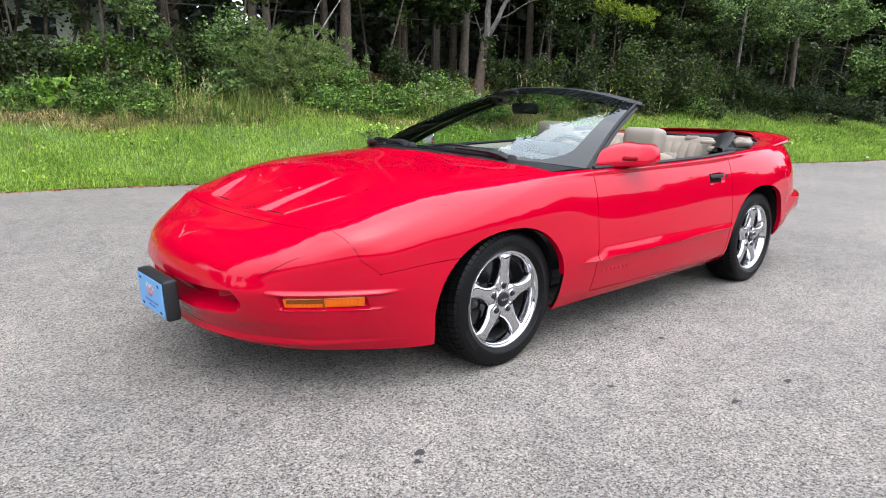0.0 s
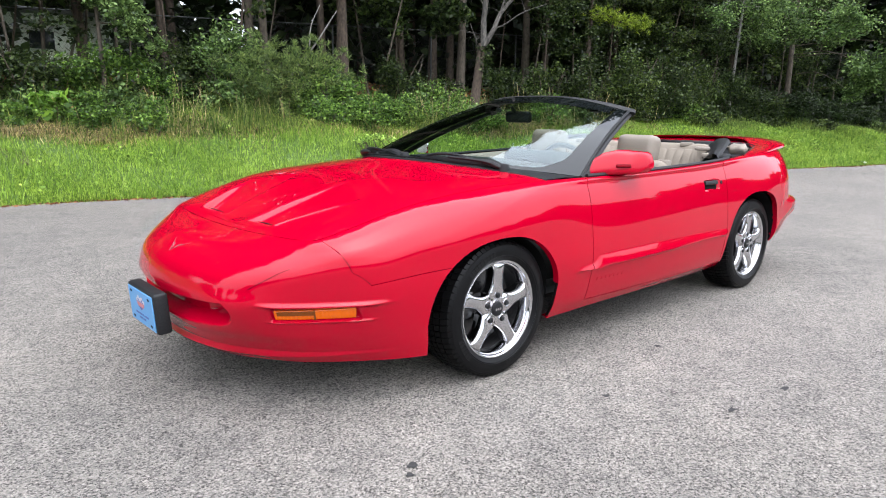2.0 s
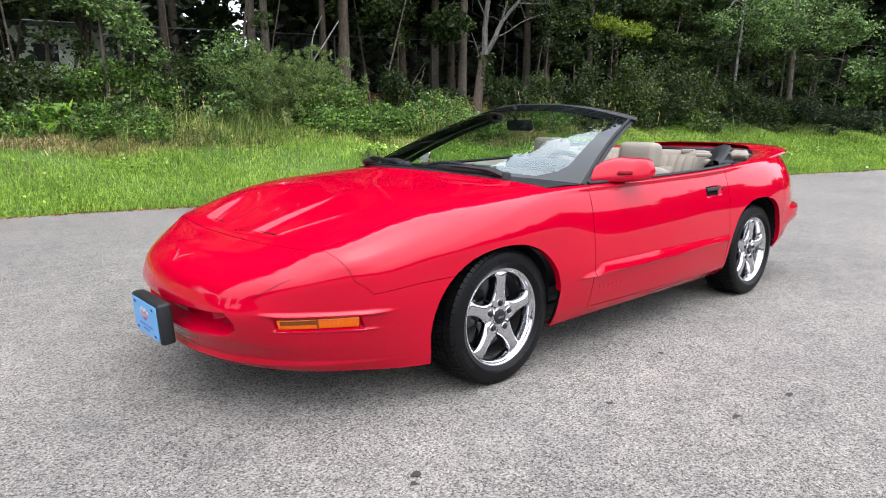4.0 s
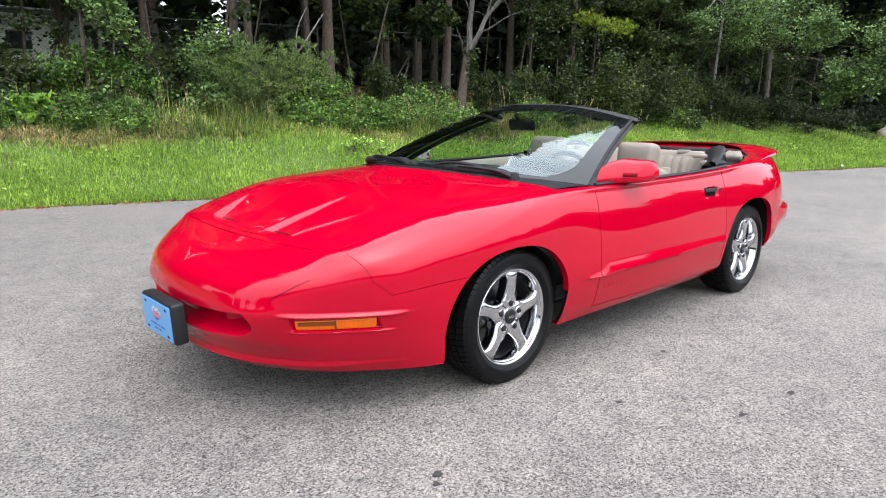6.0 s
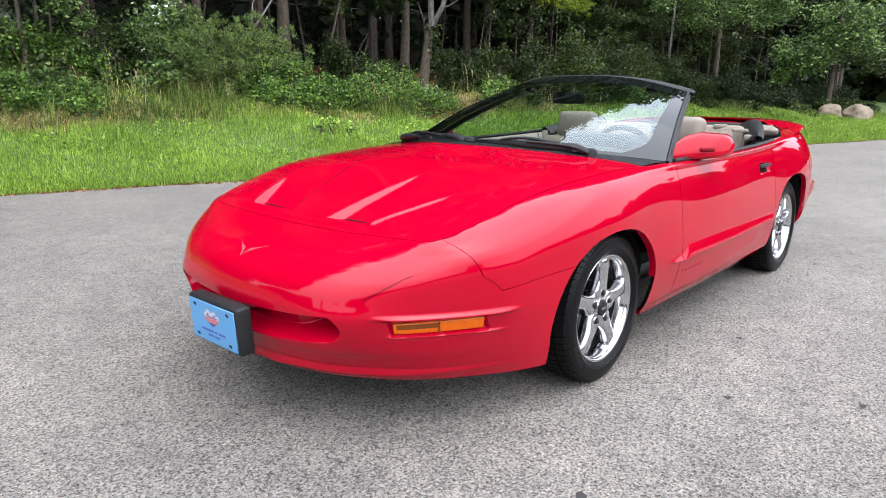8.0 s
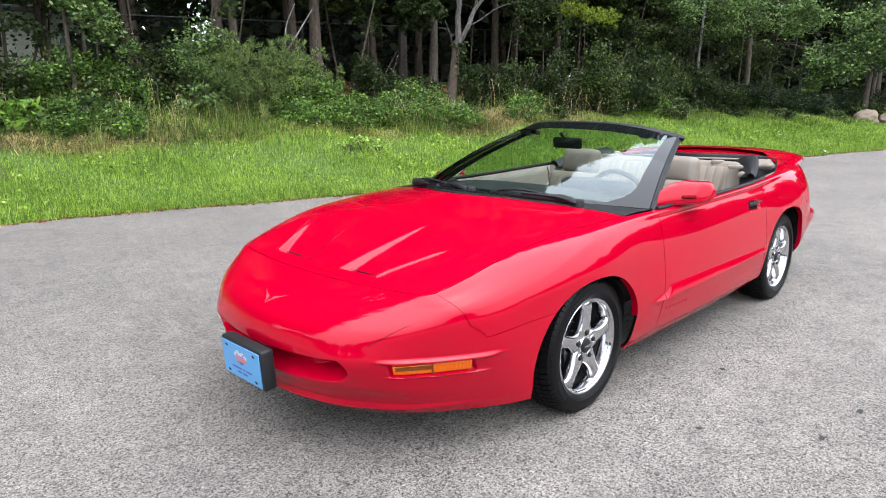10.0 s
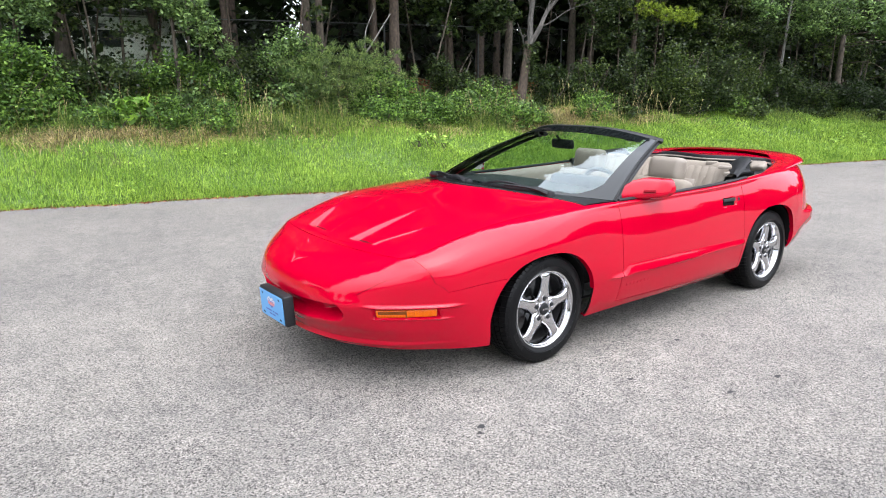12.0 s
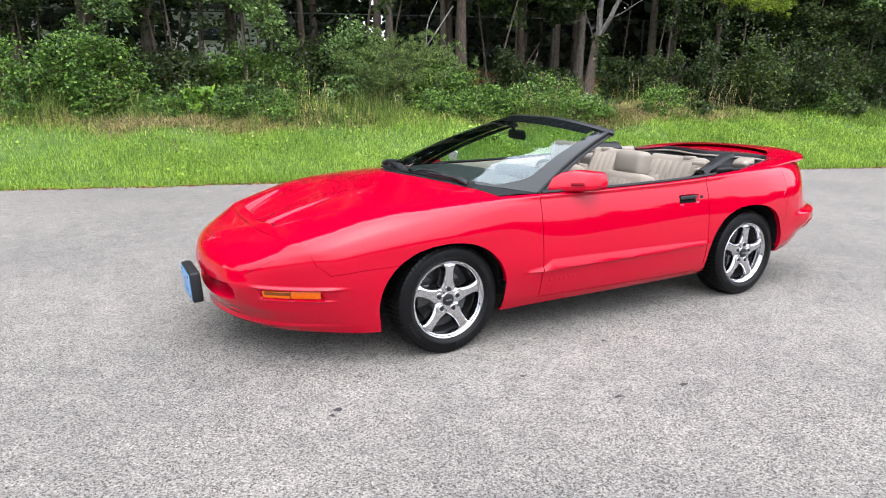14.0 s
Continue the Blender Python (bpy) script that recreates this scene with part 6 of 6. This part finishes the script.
# door mirrors: a wedge that grows from the pillar's foot out to a rounded housing
for k in (-1, 1):
    bm = bmesh.new()
    rings = []
    steps = np.linspace(0, 1, 26)
    fx = np.interp(steps, [0, 0.3, 0.75, 1.0], [0.715, 0.775, 0.875, 0.965])
    bx = np.interp(steps, [0, 0.3, 0.75, 1.0], [0.86, 0.96, 1.055, 1.05])
    yy = np.interp(steps, [0, 1], [0.815, 1.0])
    lo = np.interp(steps, [0, 0.6, 0.9, 1.0], [0.888, 0.897, 0.905, 0.922])
    hi = np.interp(steps, [0, 0.12, 0.35, 0.8, 0.94, 1.0], [0.985, 1.01, 1.026, 1.016, 1.0, 0.975])
    for i in range(26):
        ring = []
        tip_ = 1 - 0.28 * float(smoothstep(0.86, 1.0, steps[i]))
        for a_ in np.linspace(0, 2 * math.pi, 32, endpoint=False).tolist():
            cx_, cz_ = math.cos(a_), math.sin(a_)
            dx = math.copysign(abs(cx_) ** 0.55, cx_) * 0.5 * (bx[i] - fx[i]) * tip_
            dz = math.copysign(abs(cz_) ** 0.62, cz_) * 0.5 * (hi[i] - lo[i]) * tip_
            rake = 0.45 * (dz + 0.5 * (hi[i] - lo[i])) * (0.5 - 0.5 * cx_)  # the front leans back
            ring.append(bm.verts.new((0.5 * (fx[i] + bx[i]) + dx + rake, k * yy[i] + (MID * 2 if k > 0 else 0), 0.5 * (lo[i] + hi[i]) + dz)))
        rings.append(ring)
    for r, q in zip(rings, rings[1:]):
        for j in range(32):
            bm.faces.new((r[j], r[(j + 1) % 32], q[(j + 1) % 32], q[j]))
    bm.faces.new(rings[0])
    bm.faces.new(rings[-1])
    if k > 0:
        bm.transform(Matrix.Translation((-0.11, -0.035, -0.085)))
    mir = part("door_mirror", bm, PAINT, car, "red door mirror housing")
    side_y = k * 0.93 + (MID * 2 if k > 0 else 0)
    # solid block, not hollow; its darker red stands for shade in the slot
    part("mirror_slot", box_bm((0.02, 0.08, 0.021), pose(0.864, side_y, 0.944, 0, 22, -k * 53), 0.009, 3), SLOT_RED, mir, "slot in the housing, its shade painted dark red")
    part("mirror_foot", box_bm((0.16, 0.06, 0.03), pose(0.84, k * 0.835, 0.893, 0, 0, k * 10), 0.012, 3), BLACK_PLASTIC, mir)
    part("mirror_pane", box_bm((0.006, 0.1, 0.075), pose(1.062, k * 0.91 + (MID * 2 if k > 0 else 0), 0.955, 0, 0, k * 12), 0.002, 1), MIRROR, mir)

# ---- cabin ----
part("floor_pan", box_bm((2.1, 1.5, 0.04), pose(1.55, 0, 0.3), 0.01), DASH, car)
bm = bmesh.new()
prof = [(0.3, 0.95), (0.55, 0.955), (0.78, 0.945), (0.93, 0.92), (0.985, 0.88), (0.97, 0.76), (0.93, 0.6)]
ys = np.linspace(-0.76, 0.76, 30)
vv = [[bm.verts.new((x + 0.1 * (abs(y) / 0.76) ** 2.5, y, z - 0.05 * (abs(y) / 0.76) ** 3 - (0.02 if x < 0.4 else 0))) for x, z in prof] for y in ys]
for p_, q_ in zip(vv, vv[1:]):
    for j in range(len(prof) - 1):
        bm.faces.new((p_[j], p_[j + 1], q_[j + 1], q_[j]))
dash = part("dashboard", bm, DASH, car, "dark grey dashboard")
part("binnacle", box_bm((0.24, 0.4, 0.1), pose(0.86, -0.37, 0.95, 0, 6), 0.045, 4), DASH, dash)
steer = new("steering_wheel")
steer.parent = car
steer.location = Vector((1.13, -0.37, 0.86)) - Vector(car.location)
sm = Matrix.Translation((1.13, -0.37, 0.86)) @ Matrix.Rotation(radians(-25), 4, "Y") @ Matrix.Rotation(radians(90), 4, "Z")
ring = [sm @ Vector((0.185 * math.cos(q), 0, 0.185 * math.sin(q))) for q in np.linspace(0, 2 * np.pi, 41)]
part("rim", sweep_bm(ring, 0.016, 8, cap=False), DASH, steer)
part("hub", box_bm((0.14, 0.06, 0.12), sm, 0.03, 3), DASH, steer)
for q in (0.25, math.pi - 0.25, 1.5 * math.pi):
    part("spoke", sweep_bm([sm @ Vector((0.06 * math.cos(q), 0, 0.06 * math.sin(q))), sm @ Vector((0.18 * math.cos(q), 0, 0.18 * math.sin(q)))], 0.014, 6), DASH, steer)


def cushion(size, m, ribs=0, bulge=0.02):
    """A padded block: rounded, with ribs across its front."""
    bm = box_bm(size, None, min(size) * 0.32, 4)
    bmesh.ops.subdivide_edges(bm, edges=[e for e in bm.edges if e.calc_length() > 0.06], cuts=11 if ribs else 4, use_grid_fill=True)
    sy, sz = size[1:]
    for v in bm.verts:
        fy, fz = v.co.y / (sy / 2), v.co.z / (sz / 2)
        v.co.x += bulge * (1 - fy * fy) * (1 - fz * fz) * (1 if v.co.x > 0 else -1)
        if ribs and abs(fy) < 0.62 and abs(fz) < 0.85:
            v.co.x += 0.007 * math.cos(fy * ribs * math.pi) * (1 if v.co.x > 0 else -1)
    bm.transform(m)
    return bm


def ribbed(width, height, m, ribs, thick=0.1):
    """A seat panel with upright padded ribs on its front."""
    bm = bmesh.new()
    n, h = ribs * 8 + 1, 12
    grid = []
    for i in range(n):
        f = i / (n - 1)
        row = []
        for j in range(h):
            g = j / (h - 1)
            pad = 0.009 * abs(math.sin(math.pi * f * ribs)) ** 0.6
            edge = (1 - (2 * g - 1) ** 8) * (1 - (2 * f - 1) ** 12)
            row.append(bm.verts.new(m @ Vector((-(thick * 0.5 * edge + pad * edge), (f - 0.5) * width, (g - 0.5) * height))))
        grid.append(row)
    for p_, q_ in zip(grid, grid[1:]):
        for j in range(h - 1):
            bm.faces.new((p_[j], p_[j + 1], q_[j + 1], q_[j]))
    return bm


def front_seat(y, hx):
    s = new("front_seat")
    s.parent = car
    s.location = Vector((1.45, y, 0.3)) - Vector(car.location)
    tagged(s, "beige cloth bucket seat with a padded headrest")
    lean = radians(16)
    part("seat_cushion", cushion((0.16, 0.5, 0.52), Matrix.Translation((1.4, y, 0.48)) @ Matrix.Rotation(radians(-82), 4, "Y"), 5), BEIGE, s)
    part("backrest", cushion((0.15, 0.47, 0.5), Matrix.Translation((hx - 0.035, y, 0.675)) @ Matrix.Rotation(lean, 4, "Y"), 5), BEIGE, s)
    part("headrest", cushion((0.125, 0.28, 0.185), Matrix.Translation((hx + 0.06, y, 0.985 if y < 0 else 1.003)) @ Matrix.Rotation(lean * 0.6, 4, "Y"), 0, 0.012), BEIGE_VINYL, s)
    part("rib_panel", ribbed(0.3, 0.4, Matrix.Translation((hx - 0.045, y, 0.7)) @ Matrix.Rotation(lean, 4, "Y"), 6, 0.165), BEIGE, s)
    part("seat_back_shell", box_bm((0.03, 0.44, 0.46), Matrix.Translation((hx + 0.045, y, 0.7)) @ Matrix.Rotation(lean, 4, "Y"), 0.012), BEIGE_VINYL, s)
    for d in (-0.06, 0.06):
        part("headrest_post", sweep_bm([(hx + 0.03, y + d, 0.9), (hx + 0.055, y + d, 0.97)], 0.006, 6), STEEL, s)
    part("seat_belt", sweep_bm([(hx + 0.1, y + math.copysign(0.3, y), 0.95), (hx + 0.05, y + math.copysign(0.24, y), 0.7), (hx - 0.2, y + math.copysign(0.25, y), 0.48)], 0.022, 6, 0.12), BEIGE_VINYL, s)


front_seat(-0.41, 1.752)
front_seat(0.36, 1.76)
rear = new("rear_seat")
rear.parent = car
rear.location = Vector((2.2, 0, 0.4)) - Vector(car.location)
tagged(rear, "beige ribbed cloth rear bench seat")
for y in (-0.34, 0.34):
    part("seat_cushion", cushion((0.14, 0.56, 0.4), Matrix.Translation((2.05, y, 0.6)) @ Matrix.Rotation(radians(-80), 4, "Y"), 5), BEIGE, rear)
    part("backrest", cushion((0.12, 0.56, 0.46), Matrix.Translation((2.32, y, 0.79)) @ Matrix.Rotation(radians(22), 4, "Y"), 6), BEIGE, rear)
    part("rib_panel", ribbed(0.5, 0.4, Matrix.Translation((2.31, y, 0.8)) @ Matrix.Rotation(radians(22), 4, "Y"), 8, 0.135), BEIGE, rear)
    part("belt_guide", box_bm((0.06, 0.09, 0.03), pose(2.36, y * 1.35, 1.005, 0, 0, 20), 0.008), BEIGE_VINYL, rear)
for k in (-1, 1):
    # inner door and side trims
    for nm, x0, x1, mat in (("door_trim", 0.78, 2.02, BEIGE_VINYL), ("side_trim", 2.03, 2.6, BEIGE_VINYL)):
        xs = np.linspace(x0, x1, 24)
        top = np.interp(xs, [0.7, 1.3, 2.0, 2.6], [0.888, 0.893, 0.915, 0.94])
        wid = np.interp(xs, [0.7, 1.3, 2.0, 2.6], [0.82, 0.835, 0.835, 0.78])
        rows = [np.stack([xs, k * (wid + 0.03), top + 0.004], -1), np.stack([xs, k * wid, top], -1), np.stack([xs, k * (wid - 0.02), top - 0.05], -1), np.stack([xs, k * (wid - 0.03), top - 0.2], -1), np.stack([xs, k * (wid - 0.07), top - 0.26], -1), np.stack([xs, k * (wid - 0.07), top - 0.31], -1), np.stack([xs, k * (wid - 0.03), top - 0.34], -1), np.stack([xs, k * (wid - 0.05), np.full(24, 0.33)], -1)]
        fs = [(r * 24 + j, r * 24 + j + 1, (r + 1) * 24 + j + 1, (r + 1) * 24 + j) for r in range(len(rows) - 1) for j in range(23)]
        child(nm, raw_mesh(nm, np.concatenate(rows), fs), mat, car, "beige vinyl inner panel")
    part("door_pull", box_bm((0.4, 0.03, 0.03), pose(1.35, k * 0.78, 0.72), 0.012), BEIGE_VINYL, car)
    # folded roof arms and vinyl flaps
    strip = spline([(2.1, 0.79, 0.945), (2.28, 0.735, 0.985), (2.45, 0.67, 1.018), (2.62, 0.6, 1.035)], 14)
    vs, fs = [], []
    for i, q in enumerate(strip):
        wd = 0.065 + 0.035 * i / 13
        for dy, dz in ((0.5, -0.01), (0.35, 0.012), (0.0, 0.02), (-0.5, 0.006), (-1.0, -0.03), (-1.0, -0.045), (0.0, -0.02)):
            vs.append(mirrored(q + [0.15 * wd * dy, wd * dy, dz], k))
    fs = [(i * 7 + j, (i + 1) * 7 + j, (i + 1) * 7 + (j + 1) % 7, i * 7 + (j + 1) % 7) for i in range(13) for j in range(7)]
    bm = bmesh.new()
    bm.from_mesh(raw_mesh("flap", vs + [vs[0]], fs))
    part("roof_flap", bm, VINYL, car, "black vinyl flap of the folded roof")
    part("roof_hinge", box_bm((0.12, 0.07, 0.035), pose(2.2, k * 0.715, 0.945, 0, 0, 10), 0.01), BEIGE_VINYL, car)
    part("belt_guide", box_bm((0.05, 0.1, 0.025), pose(2.28, k * 0.62, 0.985, 0, 0, 25), 0.008), BEIGE_VINYL, car)
    bm = box_bm((0.24, 0.12, 0.05), pose(2.72, k * 0.665, 0.975, 0, -4, k * -20), 0.022, 4)
    bmesh.ops.subdivide_edges(bm, edges=bm.edges[:], cuts=2)
    for v in bm.verts:
        v.co += 0.022 * Vector(noise.noise_vector(v.co * 16))
    part("roof_lining", bm, BEIGE_VINYL, car, "crumpled beige roof lining")
# well behind the rear seat, closed by a wall under the deck's front edge
edge_line = np.concatenate([mirrored(deck_edge, -1), mirrored(deck_edge, 1)[-2::-1]])
m_ = len(edge_line)
rows = [edge_line + [0.004, 0, -0.004], edge_line + [-0.012, 0, 0.004], edge_line + [-0.02, 0, -0.012], edge_line + [-0.02, 0, -0.13], np.stack([np.minimum(edge_line[:, 0], 2.4), edge_line[:, 1] * 0.9, np.full(m_, 0.84)], -1)]
fs = [(r * m_ + j, r * m_ + j + 1, (r + 1) * m_ + j + 1, (r + 1) * m_ + j) for r in range(4) for j in range(m_ - 1)]
child("roof_well", raw_mesh("roof_well", np.concatenate(rows), fs), VINYL, car, "black vinyl well holding the folded roof")
inner_line = [q + np.array([-0.03, 0, -0.035]) for q in edge_line[8:-8:2]]
part("well_trim", sweep_bm(inner_line, 0.009, 6), BEIGE_VINYL, car, "tan piping round the roof well")
part("roof_fold", cushion((0.34, 1.15, 0.09), pose(2.72, MID, 0.885), 0, 0.02), VINYL, car, "folded black roof")
part("shelf", box_bm((0.12, 1.2, 0.05), pose(2.46, MID, 0.945), 0.02), VINYL, car)

# oil spots on the asphalt
for x, y, r in ((-0.805, -1.258, 0.022), (-0.85, -1.3, 0.014), (0.886, -1.825, 0.026), (0.487, -1.773, 0.022), (0.2, -1.35, 0.016), (0.95, -1.15, 0.02)):
    bm = bmesh.new()
    vs = [bm.verts.new((x + r * (1 + 0.3 * math.sin(3 * q + x * 9)) * math.cos(q), y + 0.7 * r * (1 + 0.3 * math.cos(2 * q + y * 7)) * math.sin(q), 0.004)) for q in np.linspace(0, 2 * np.pi, 18, endpoint=False)]
    bm.faces.new(vs)
    tagged(part("oil_spot", bm, STAIN, None), "small dark oil spot on the asphalt", "stain", "oil spots on the lot", "structure")
